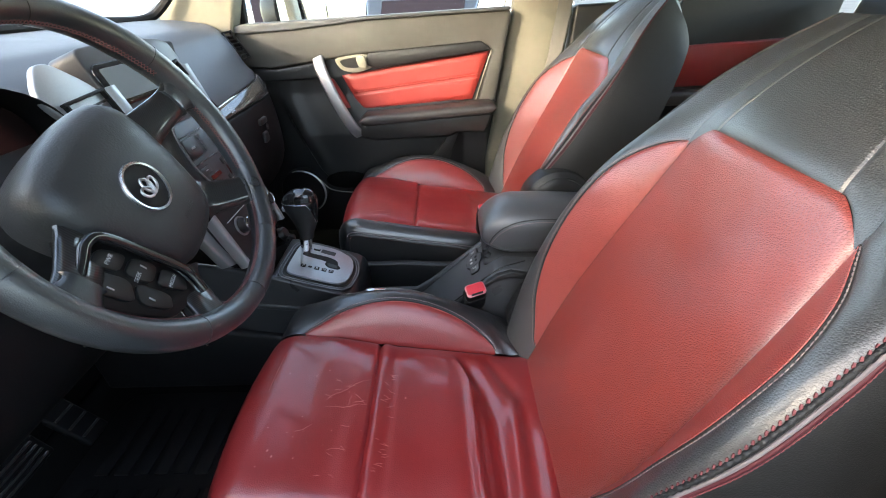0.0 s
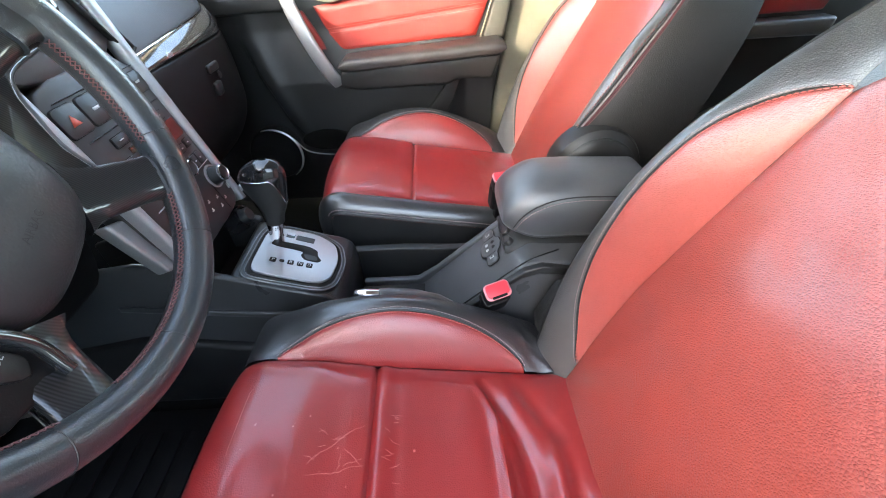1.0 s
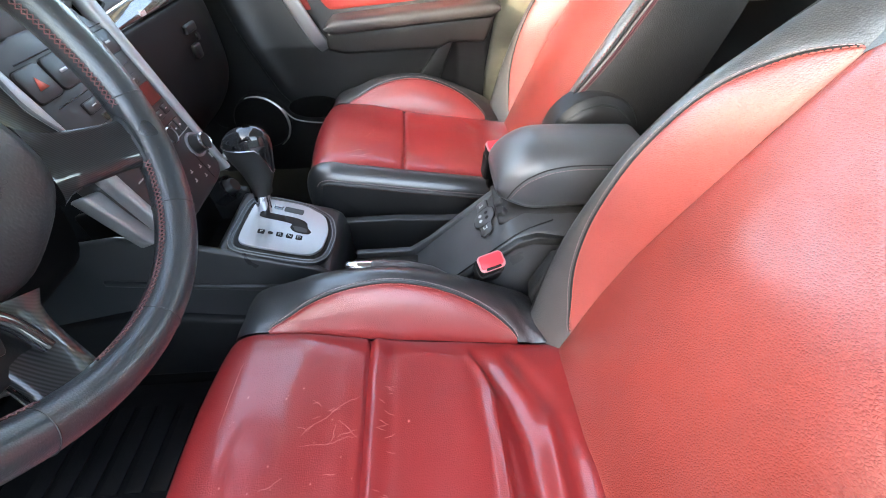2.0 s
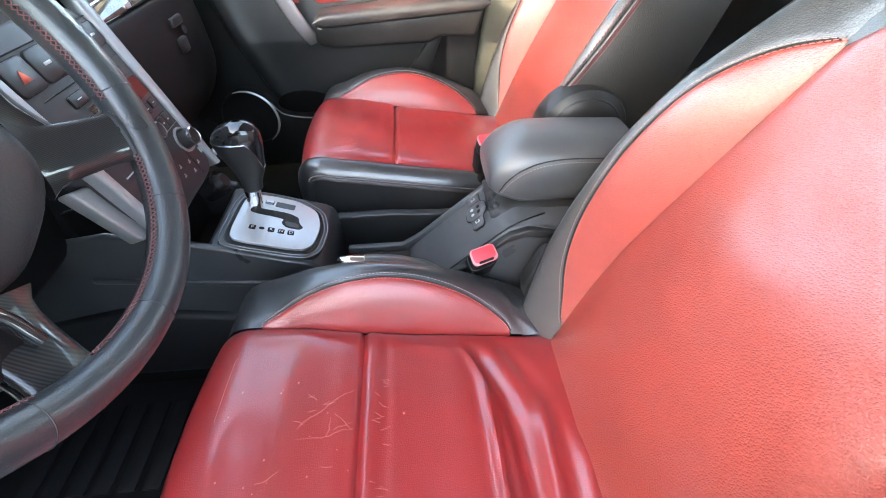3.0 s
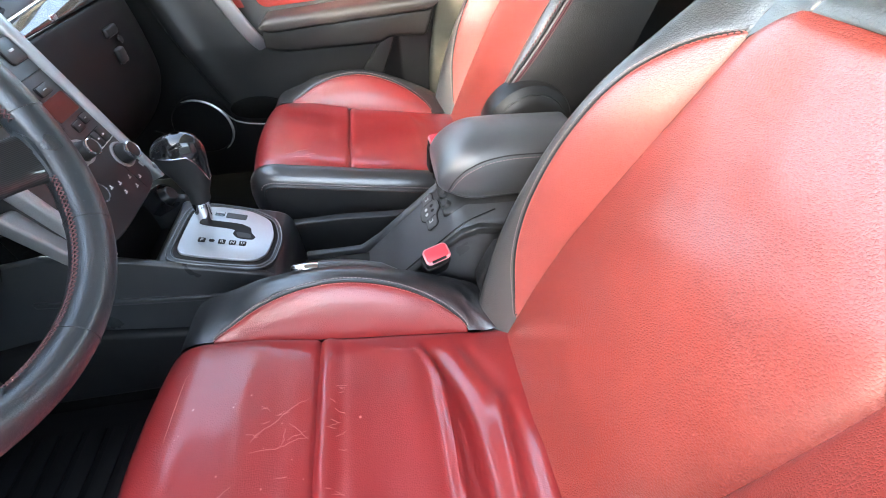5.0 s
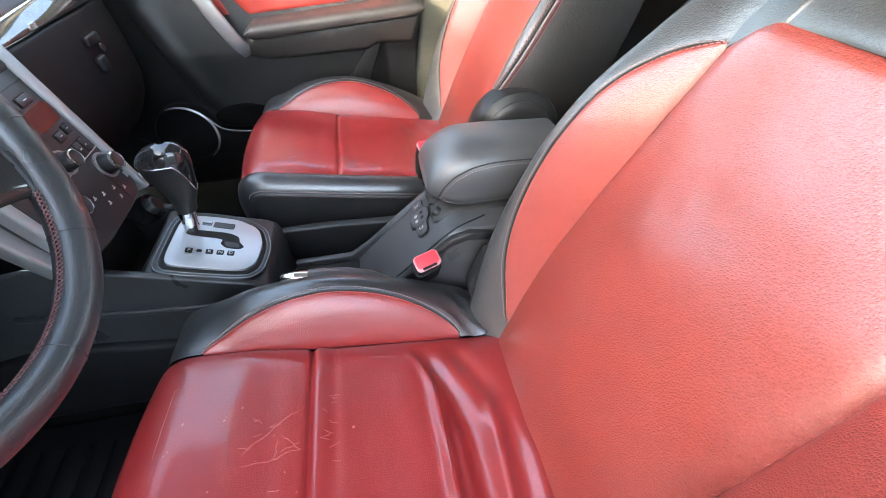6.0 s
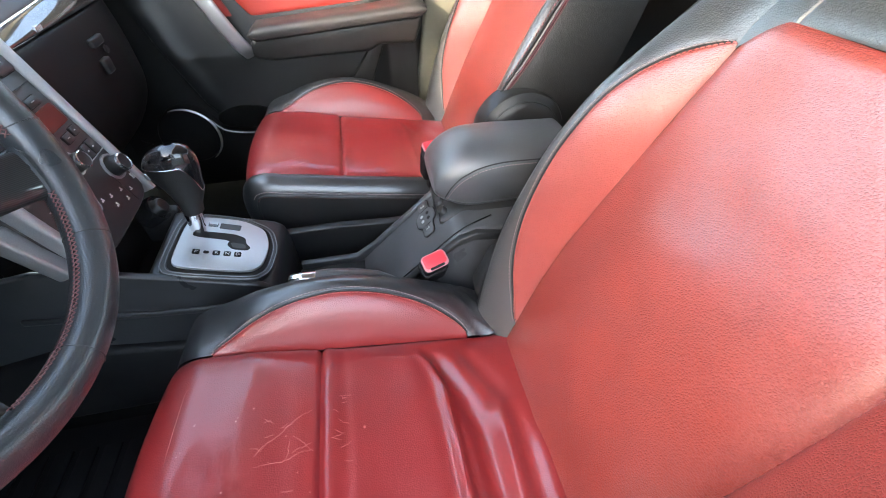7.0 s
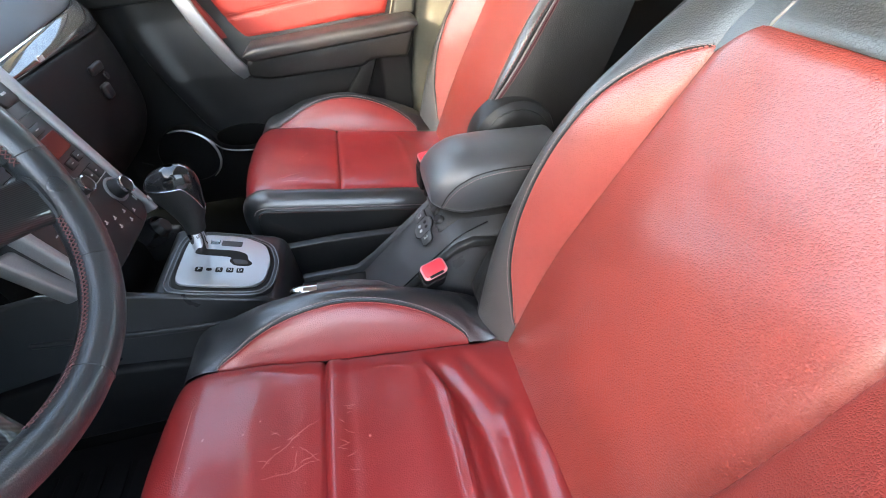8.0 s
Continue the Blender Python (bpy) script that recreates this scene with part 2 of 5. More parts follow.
def at_spline(pts, s):
    """The point at index s of a smooth curve through pts."""
    P = [np.array(p, float) for p in pts]
    P = [2 * P[0] - P[1]] + P + [2 * P[-1] - P[-2]]
    k = len(P) - 3
    j = max(0, min(int(s), k - 1))
    t = s - j
    a, b, c, d = P[j:j + 4]
    return 0.5 * (2 * b + (c - a) * t + (2 * a - 5 * b + 4 * c - d) * t * t + (3 * b - a - 3 * c + d) * t ** 3)


def stitches(path, step=0.0056, length=0.0042, r=0.00080, skew=0.0, side=(0, 0, 1)):
    """Thread dashes along a path."""
    P = [Vector(p) for p in path]
    out, run, need = [], 0.0, 0.0
    s = Vector(side)
    for a, b in zip(P, P[1:]):
        L = (b - a).length
        if L < 1e-6:
            continue
        d = (b - a) / L
        while need <= run + L:
            p = a + d * (need - run)
            q = s.cross(d) * skew
            out.append(tube([p - d * length / 2 - q, p + s * r * 0.5, p + d * length / 2 + q], [r * 0.6, r, r * 0.6], 5))
            need += step
        run += L
    return join(*out) if out else ([], [])


def mesh(name, shape, material, smooth=True):
    me = bpy.data.meshes.new(name)
    me.from_pydata([tuple(v) for v in shape[0]], [], [tuple(f) for f in shape[1]])
    me.materials.append(material)
    me.validate()
    bm = bmesh.new()
    bm.from_mesh(me)
    bmesh.ops.recalc_face_normals(bm, faces=bm.faces[:])
    for e in bm.edges:
        if len(e.link_faces) == 2 and e.calc_face_angle(0) > 0.75:
            e.smooth = False
    bm.to_mesh(me)
    bm.free()
    if smooth:
        me.polygons.foreach_set("use_smooth", [True] * len(me.polygons))
    return me


def part(name, shape, material, parent, label="", smooth=True):
    ob = new(name, mesh(name, shape, material, smooth))
    ob.parent = parent
    return tagged(ob, label)


def thing(name, at, label, category="", group="", kind=""):
    ob = new(name)
    ob.location = at
    return tagged(ob, label, category, group, kind)


def solo(name, shape, material, label, category="", group="", kind="", smooth=True):
    return tagged(new(name, mesh(name, shape, material, smooth)), label, category, group, kind)


def local(ob, shape):
    """World shape to the thing's own axes (things stand unturned)."""
    o = ob.location
    return [(v[0] - o.x, v[1] - o.y, v[2] - o.z) for v in shape[0]], shape[1]


def lin(a, b, n):
    return [a + (b - a) * i / (n - 1) for i in range(n)]


def clamp(v, a=0.0, b=1.0):
    return max(a, min(b, v))


def bell(d, w):
    return math.exp(-(d / w) ** 2)


def lettering(word, size, m=Matrix()):
    """Flat letters of the built-in font, centred, facing +c."""
    cu = bpy.data.curves.new("lettering", "FONT")
    cu.body, cu.size, cu.extrude, cu.align_x, cu.align_y, cu.resolution_u = word, size, 0.0001, "CENTER", "CENTER", 2
    ob = new("lettering", cu)
    bpy.context.view_layer.update()
    ev = ob.evaluated_get(bpy.context.evaluated_depsgraph_get())
    me = ev.to_mesh()
    shape = [tuple(v.co) for v in me.vertices], [tuple(f.vertices) for f in me.polygons]
    ev.to_mesh_clear()
    bpy.data.objects.remove(ob)
    bpy.data.curves.remove(cu)
    return moved(shape, m)


XZ = Matrix(((1, 0, 0, 0), (0, 0, 1, 0), (0, 1, 0, 0), (0, 0, 0, 1)))       # (a, b, c) -> x=a, y=c, z=b


# ---- front seats ----
PROFILE = [(-0.160, 0.56), (-0.190, 0.60), (-0.206, 0.655), (-0.207, 0.708), (-0.192, 0.745), (-0.158, 0.758), (-0.110, 0.750),
           (-0.055, 0.741), (0.005, 0.730), (0.065, 0.720), (0.125, 0.710), (0.185, 0.700), (0.245, 0.690), (0.31, 0.684), (0.37, 0.680)]
CREST = np.array(spline([(-0.215, -0.004), (-0.19, -0.002), (-0.15, 0.008), (-0.115, 0.030), (-0.08, 0.050), (-0.02, 0.071),
                         (0.046, 0.079), (0.13, 0.067), (0.222, 0.040), (0.29, 0.010), (0.38, 0.0)], 90))
UX = np.array([(u, *at_spline(PROFILE, u)) for u in lin(5, 14, 200)])
BACK_W = np.array(spline([(-0.06, 0.212), (0.0, 0.226), (0.1, 0.250), (0.2, 0.258), (0.3, 0.262), (0.43, 0.240), (0.52, 0.205), (0.61, 0.155), (0.67, 0.115)], 90))
BACK_K = np.array(spline([(-0.06, 0.5), (0.05, 0.8), (0.2, 1.0), (0.35, 0.85), (0.44, 0.42), (0.50, 0.09), (0.56, 0.0), (0.67, 0.0)], 90))


def fold(x, y, a, b, width, height):
    """A soft ridge between two points of the cushion."""
    a, b, p = np.array(a), np.array(b), np.array((x, y))
    d = b - a
    t = float((p - a) @ d / (d @ d))
    off = p - a - clamp(t) * d
    taper = clamp(min(t + 0.15, 1.15 - t) / 0.35)
    return height * taper * bell(float(np.hypot(*off)), width)


def seat(at, recline, hinge, folds, lean, label):
    x0, y0, z0 = at
    s = thing("bucket_seat", (x0 + 0.05, y0, 0.50), label, "seat", "front seats")

    def put(name, shape, material, parent=None, tag=""):
        V, F = shape
        if parent is None or parent is s:
            return part(name, local(s, (V, F)), material, s, tag)
        return part(name, local(s, (V, F)), material, parent, tag)

    # cushion
    def base(u):
        p = at_spline(PROFILE, u)
        d = at_spline(PROFILE, min(u + 0.05, 14)) - at_spline(PROFILE, max(u - 0.05, 0))
        d /= np.hypot(*d)
        return p, np.array((-d[1], d[0]))

    def cushion(u, y, h):
        p, n = base(u)
        q = p + n * h
        return (q[0] + x0, y + y0, q[1] + z0)

    def insert(u, v):
        y = v * 0.155
        x = at_spline(PROFILE, u)[0]
        h = 0.012 * (1 - v * v) - 0.007 * math.exp(-(1 - abs(v)) * 0.155 / 0.007)
        if u > 4:
            h += -0.007 * bell(x - 0.005, 0.0035) + folds * (0.0032 * bell(x - 0.018, 0.009) - 0.0012 * bell(x - 0.038, 0.006)) + 0.002 * bell(x + 0.020, 0.014) + 0.006 * bell(x + 0.085, 0.050)
            h += 0.0012 * noise.noise((x * 22, y * 22, z0 * 90)) + 0.0016 * noise.noise((x * 60, y * 25, 3.0)) * bell(x - 0.022, 0.015)
            if u > 8:
                run = float(np.interp(y, (-0.15, -0.07, 0.0, 0.07, 0.105, 0.125), (0.182, 0.174, 0.172, 0.170, 0.160, 0.146)))
                low = float(np.interp(y, (-0.15, 0.0, 0.05, 0.11, 0.14), (0.222, 0.211, 0.199, 0.172, 0.155)))
                fade = clamp((0.135 - y) / 0.03)
                h += folds * fade * (0.0105 * bell(x - run, 0.0085) + 0.004 * bell(x - run + 0.03, 0.03) - 0.014 * bell(x - low, 0.017))
                h += folds * (fold(x, y, (0.247, 0.03), (0.236, -0.15), 0.010, 0.0075) + fold(x, y, (0.290, -0.02), (0.285, -0.15), 0.010, 0.006)
                              + fold(x, y, (0.268, 0.02), (0.262, -0.15), 0.010, -0.005) + fold(x, y, (0.21, 0.135), (0.262, 0.04), 0.014, -0.006)
                              + fold(x, y, (0.06, 0.130), (0.150, 0.118), 0.012, 0.003))
        return cushion(u, y, h)

    vs = [-1, -0.985, -0.965, -0.94, *lin(-0.9, 0.9, 44), 0.94, 0.965, 0.985, 1]
    front_panel = put("front_panel", grid(insert, [*lin(0, 6, 34), *lin(6.1, 7.6, 16), 7.7, 7.8, 7.86, 7.92, 7.96, 8.0], vs), RED_SEAT, tag="dark red polished leather, scuffed")
    rear_panel = put("rear_panel", grid(insert, [8.0, 8.04, 8.08, 8.14, 8.2, 8.3, *lin(8.4, 14, 90)], vs), RED_SEAT, tag="dark red leather with soft folds")

    # hairline cracks and pale scuffs in the finish
    rnd = random.Random(7 if folds > 0.5 else 12)

    def on_top(x, y):
        u = float(np.interp(x, UX[:, 1], UX[:, 0]))
        return insert(u, y / 0.155)

    def crack(x, y, heading, n, step):
        line = []
        for _ in range(n):
            line.append(tuple(np.array(on_top(x, y)) + (0, 0, 0.0001)))
            turn = heading + rnd.uniform(-0.55, 0.55)
            x, y = x + step * math.cos(turn), y + step * math.sin(turn)
        return tube(line, [0.00036 * (0.35 + 0.65 * math.sin(math.pi * (i + 0.5) / n)) for i in range(n)], 4)

    if folds > 0.5:
        lines = [crack(-0.066, -0.014, 0.35, 30, 0.0024), crack(-0.004, 0.052, 3.85, 34, 0.0024), crack(-0.004, 0.008, 3.4, 12, 0.0022), crack(-0.002, -0.002, 2.6, 16, 0.0022),
                 crack(-0.03, 0.014, 4.6, 12, 0.0022), crack(-0.10, -0.06, 0.5, 12, 0.0024), crack(-0.05, -0.085, 0.2, 14, 0.0024), crack(-0.155, 0.10, -1.5, 34, 0.0030)]
        lines += [crack(rnd.uniform(-0.07, -0.005), rnd.uniform(-0.12, 0.04), rnd.choice((0.3, 0.8, 2.6)), rnd.randint(4, 9), 0.0020) for _ in range(12)]
        extra = [crack(0.018 + rnd.uniform(0.0, 0.016), rnd.uniform(-0.11, 0.07), rnd.uniform(-0.5, 0.6), rnd.randint(4, 10), 0.0018) for _ in range(22)]
        tagged(put("scuff", join(*extra), SCUFF, rear_panel), "pale hairline cracks", kind="stuff")
    else:
        lines = [crack(-0.13, -0.125, 0.4, 24, 0.0024), crack(-0.12, -0.135, 0.1, 20, 0.0024), crack(-0.09, -0.13, 0.3, 12, 0.0022), crack(-0.16, -0.05, -1.2, 12, 0.0022)]
    tagged(put("scuff", join(*lines), SCUFF, front_panel), "pale hairline cracks", kind="stuff")
    chips = []
    for _ in range(22 if folds > 0.5 else 8):
        p = on_top(rnd.uniform(-0.15, 0.0), rnd.uniform(-0.13, 0.06))
        chips.append(revolve([(0.0, -0.0002), (rnd.uniform(0.0006, 0.0013), 0.0002), (0, 0.0004)], 7, pose(*p)))
    for x, y in ((-0.077, -0.040), (-0.069, -0.025), (-0.083, -0.055)) if folds < 0.5 else ((-0.130, -0.090), (-0.122, -0.098), (0.060, 0.020)):
        chips.append(revolve([(0.0, -0.0003), (0.0019, 0.0002), (0, 0.0005)], 7, pose(*on_top(x, y))))
    tagged(put("chip", join(*chips), SCUFF, front_panel), "pale chips in the finish", kind="stuff")

    def bolster_pts(x):
        h = float(np.interp(x, CREST[:, 0], CREST[:, 1]))
        return [(0.155, -0.002), (0.170, 0.46 * h), (0.192, 0.86 * h), (0.220, h), (0.245, 0.84 * h - 0.006), (0.260, 0.45 * h - 0.030), (0.264, -0.09), (0.258, -0.15)]

    def arc(x):
        t = (x - 0.046) / 0.188
        return 2.35 * (1 - abs(t) ** 2.3) ** 0.55 if abs(t) < 1 else 0.0

    def far(u, q, dip=0.0):
        x = at_spline(PROFILE, u)[0]
        y, h = at_spline(bolster_pts(x), q)
        h += folds * 0.0022 * bell(x - 0.27, 0.045) * math.sin(210 * (x * 0.75 + y))
        return cushion(u, y, h - dip)

    us = [*lin(0, 4.9, 22), *lin(5, 14, 80)]

    def black(u, t):
        x = at_spline(PROFILE, u)[0]
        a = arc(x) if u > 5 else 0.0
        return far(u, a + (7 - a) * t, 0.0025 * math.exp(-t * (7 - a) / 0.12) if a else 0.0)

    bol = put("bolster", grid(black, us, [0, 0.008, 0.018, 0.03, *lin(0.05, 1, 34)]), BLACK_ROLL, tag="black leather side bolster")
    xs = [*lin(-0.1415, -0.10, 14), *lin(-0.095, 0.19, 44), *lin(0.195, 0.2335, 14)]

    def moon(x, t):
        u = float(np.interp(x, UX[:, 1], UX[:, 0]))
        a = arc(x)
        return far(u, a * t, 0.0025 * math.exp(-(1 - t) * a / 0.12) + 0.004 * math.exp(-t * a / 0.10))

    put("bolster_panel", grid(moon, xs, [*lin(0, 0.2, 5), *lin(0.25, 0.8, 10), *lin(0.84, 1, 6)]), RED_MOON, tag="red leather half-moon panel")

    def edge(shift, lift):
        out = []
        for x in lin(-0.1405, 0.2325, 90):
            u = float(np.interp(x, UX[:, 1], UX[:, 0]))
            p = far(u, max(0.0, arc(x) + shift), -lift)
            out.append(p)
        return out

    put("piping", tube(edge(0.0, -0.0008), 0.0016, 6), BLACK_SIDE, bol)
    put("stitching", stitches(edge(0.13, 0.0006), side=(0, -0.6, 0.8)), THREAD_GREY, bol)
    put("stitching", stitches(edge(-0.12, 0.0004), side=(0, -0.6, 0.8)), THREAD, bol)

    roll = [(-0.155, -0.004), (-0.163, 0.004), (-0.178, 0.002), (-0.192, -0.012), (-0.1985, -0.030), (-0.199, -0.034), (-0.196, -0.09), (-0.190, -0.15)]

    def near(u, q, off=0.0):
        y, h = at_spline(roll, q)
        return cushion(u, y - off, h)

    nr = put("edge_roll", grid(lambda u, q: near(u, q), us, lin(0, 4.6, 16)), BLACK_ROLL, tag="black leather edge roll")
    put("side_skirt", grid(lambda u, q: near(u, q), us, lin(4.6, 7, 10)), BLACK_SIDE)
    for q, thread in ((3.50, THREAD_GREY), (4.28, THREAD)):
        put("stitching", stitches([near(u, q, 0.0009) for u in lin(3.6, 13.4, 120)], r=0.0012, side=(0, -1, 0)), thread, nr)
    put("piping", tube([near(u, 4.0, 0.0006) for u in lin(0.5, 13.6, 90)], 0.0026, 8), BLACK_SIDE, nr)
    put("seat_base", join(rbox((0.40, 0.40, 0.10), (x0 + 0.10, y0 + 0.02, 0.565 + z0), 0.02), rbox((0.44, 0.05, 0.08), (x0 + 0.10, y0 - 0.14, 0.49), 0.006),
                          rbox((0.44, 0.05, 0.08), (x0 + 0.10, y0 + 0.17, 0.49), 0.006)), TRIM_DARK)

    # backrest
    r = radians(recline)
    bx, bz = hinge
    U, N = (math.sin(r), math.cos(r)), (-math.cos(r), math.sin(r))

    def face(y, h, d):
        d -= 0.055 * clamp((h - 0.48) / 0.19) ** 2
        yc = lean * clamp(h / 0.45)
        return (bx + U[0] * h + N[0] * d, y0 + yc + y, bz + U[1] * h + N[1] * d)

    def width(h):
        return float(np.interp(h, BACK_W[:, 0], BACK_W[:, 1]))

    def half(h):
        return min(0.167 - 0.026 * clamp(h / 0.46) ** 2.0, 0.62 * width(h) + 0.004)

    def top_of(y):
        return 0.494 - 0.034 * clamp((abs(y) - 0.100) / 0.037) ** 1.3

    def centre(v, t):
        y = v * 0.137
        h = -0.05 + t * (top_of(y) + 0.05)
        y = v * half(h)
        d = 0.006 * (1 - v * v) + 0.012 * bell(h - 0.17, 0.13) * (1 - v * v) - 0.004 * math.exp(-(1 - abs(v)) * 0.14 / 0.008)
        d += (0.006 * bell(1 - t, 0.10) - 0.004 * math.exp(-(1 - t) * 0.5 / 0.006)) * (1 - v ** 6)
        rho = math.hypot(h - 0.335, 1.1 * (y - 0.045))
        d += folds * (-0.0013 * bell(rho - 0.014, 0.026) + 0.0005 * bell(rho, 0.014))
        d += folds * 0.0012 * noise.noise((h * 16, y * 16, 4.0))
        return face(y, h, d)

    vv = [-1, -0.98, -0.95, *lin(-0.9, 0.9, 36), 0.95, 0.98, 1]
    back = put("backrest", grid(centre, vv, [*lin(0, 0.9, 46), 0.92, 0.94, 0.955, 0.97, 0.98, 0.99, 1]), RED, tag="red leather centre panel")

    def upper(v, t):
        y = v * 0.137
        lo = top_of(y)
        h = lo + (0.66 - lo) * t
        yy = v * half(h) if t else v * half(lo)
        d = 0.010 * (1 - v * v) ** 1.6 - 0.002 * v ** 8 + (0.004 * bell(t, 0.3) - 0.003 * math.exp(-t * 0.2 / 0.008)) * (1 - v * v)
        d -= 0.0022 * bell((abs(v) - 0.70) * half(h), 0.0016)
        return face(yy, h, d)

    fine = [0.66, 0.68, 0.688, 0.694, 0.70, 0.706, 0.712, 0.72, 0.74]
    uv = sorted([v for v in vv if not 0.65 < abs(v) < 0.75] + fine + [-v for v in fine])
    put("upper_panel", grid(upper, uv, [0, 0.01, 0.02, 0.04, 0.07, *lin(0.1, 1, 16)]), BLACK, back, "black leather upper panel")

    def section(h):
        k = float(np.interp(h, BACK_K[:, 0], BACK_K[:, 1]))
        return [(0, -0.002), (0.16, 0.016 * k), (0.42, 0.044 * k), (0.66, 0.060 * k), (0.84, 0.052 * k), (0.96, 0.016 * k), (1.0, -0.03), (0.985, -0.08), (0.93, -0.125)]

    def wing_arc(h, sd):
        if h <= 0.02 or h >= 0.466:
            return 0.0
        if sd < 0 and h < 0.36:
            return 2.72 * (1 - ((0.36 - h) / 0.34) ** 1.6) ** 0.8
        if sd < 0:
            return 2.72 * max(0.0, 1 - ((h - 0.36) / 0.106) ** 1.8) ** 0.7
        if h < 0.33:
            return 2.75 * (1 - ((0.33 - h) / 0.31) ** 2.2) ** 0.62
        return 2.75 * max(0.0, 1 - ((h - 0.33) / 0.136) ** 2.6) ** 0.50

    def drop(h, k):
        """The top rounds off towards the rear."""
        return h - 0.065 * k ** 1.8 * clamp((h - 0.48) / 0.18) ** 1.6

    def wing(sd, h, q, dip=0.0):
        f, d = at_spline(section(h), q)
        a, b = half(h), width(h)
        if q > 4.2:
            h = drop(h, (q - 4.2) / 3.8)
        return face(sd * (a + (b - a) * f), h, d - dip)

    hs = [*lin(-0.05, 0.02, 6), *lin(0.0225, 0.06, 12), *lin(0.07, 0.42, 40), *lin(0.426, 0.458, 14), *lin(0.460, 0.466, 6), *lin(0.474, 0.66, 18)]
    hr = [*lin(0.0205, 0.06, 14), *lin(0.07, 0.42, 40), *lin(0.426, 0.458, 14), *lin(0.460, 0.4656, 6)]
    def seam_q(h):
        k = clamp((h + 0.02) / 0.42)
        return 3.02 + 1.16 * k * k * (3 - 2 * k)

    for sd in (1, -1):
        def blackwing(h, t):
            a = wing_arc(h, sd)
            e = seam_q(h)
            return wing(sd, h, a + (e - a) * t, 0.0025 * math.exp(-t * (e - a) / 0.12) if a else 0.003 * math.exp(-t * e / 0.08) * (h < 0.1))

        def side_skin(h, t):
            e = seam_q(h)
            return wing(sd, h, e + (8 - e) * t)

        def redwing(h, t):
            a = wing_arc(h, sd)
            return wing(sd, h, a * t, 0.0025 * math.exp(-(1 - t) * a / 0.12) + 0.002 * math.exp(-t * a / 0.1))

        def line(shift, lift):
            return [wing(sd, h, max(0.0, wing_arc(h, sd) + shift), -lift) for h in [*lin(0.021, 0.06, 20), *lin(0.065, 0.42, 60), *lin(0.425, 0.458, 18), *lin(0.460, 0.4656, 8)]]

        side = put("side_bolster", grid(blackwing, hs, [0, 0.008, 0.018, 0.03, *lin(0.05, 1, 36)]), BLACK, back, "black leather side bolster")
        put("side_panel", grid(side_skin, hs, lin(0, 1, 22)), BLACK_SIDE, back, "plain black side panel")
        put("wing_panel", grid(redwing, hr, [*lin(0, 0.2, 5), *lin(0.25, 0.8, 10), *lin(0.84, 1, 6)]), RED_WING, back, "red leather wing panel")
        front = (N[0], 0, N[1])
        put("piping", tube(line(0.0, -0.0006), 0.0016, 6), BLACK_SIDE, back)
        put("stitching", stitches(line(0.13, 0.0005), side=front), THREAD_GREY, back)
        put("stitching", stitches(line(-0.12, 0.0004), side=front), THREAD, back)
        away = (N[0] * 0.5, sd * 0.85, 0)
        seam_h = lin(-0.02, 0.64, 140)
        if sd > 0:
            continue
        put("stitching", stitches([wing(sd, h, seam_q(h) - 0.13, -0.0004) for h in seam_h], 0.0066, 0.0042, 0.0015, 0.0012, side=away), THREAD_DARK, back)
        rope = [wing(sd, h, seam_q(h) + 0.03, -0.0012) for h in lin(-0.02, 0.64, 360)]
        put("piping", tube(rope, [0.0026 + 0.0006 * math.sin(i * 1.35) for i in range(360)], 8), BLACK_SIDE, back, "puckered black seam")
        put("piping", tube([wing(sd, h, seam_q(h) + 0.21, -0.0006) for h in seam_h], 0.0020, 8), PIPING_GREY, back, "pale grey piping")
        put("piping", tube([wing(sd, h, seam_q(h) + 0.33, -0.0005) for h in seam_h], 0.0020, 8), PIPING_RED, back, "dark red piping")
        put("stitching", stitches([wing(sd, h, seam_q(h) + 0.43, -0.0004) for h in seam_h], 0.0050, 0.0046, 0.0007, side=away), THREAD_DARK, back)

    def ring(t):
        """Front edge of the top, from one side to the other."""
        if abs(t) < 0.45:
            return upper(t / 0.45, 1.0)
        q = (abs(t) - 0.45) / 0.55 * 6.0
        return wing(1 if t > 0 else -1, 0.66, q)

    def cap(t, k):
        a, b = np.array(ring(t)), np.array(face(0.93 * width(0.66) * t, drop(0.66, 1.0), -0.125))
        p = a + (b - a) * k
        up = 0.030 * math.sin(math.pi * k) * (1 - t * t)
        return (p[0] + U[0] * up, p[1], p[2] + U[1] * up)

    put("backrest_top", grid(cap, lin(-1, 1, 33), lin(0, 1, 10)), BLACK, back)
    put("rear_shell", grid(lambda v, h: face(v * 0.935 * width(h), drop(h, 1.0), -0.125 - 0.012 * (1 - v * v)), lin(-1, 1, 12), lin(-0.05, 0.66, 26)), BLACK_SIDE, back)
    # headrest on two posts
    posts = [tube([face(y, 0.63, -0.06), face(y, 0.72, -0.055)], 0.006, 10) for y in (-0.055, 0.055)]
    put("headrest_post", posts[0], CHROME, back)
    put("headrest_post", posts[1], CHROME, back)
    rings = []
    for v in lin(-1, 1, 15):
        e = (1 - abs(v) ** 4) ** 0.5
        rings.append([face(v * 0.125, 0.80 + 0.085 * e * math.sin(q), -0.06 + 0.055 * e * math.cos(q) - 0.02 * v * v + 0.03) for q in (2 * math.pi * i / 20 for i in range(20))])
    put("headrest", loft(rings), BLACK, s, "black leather headrest")
    return s


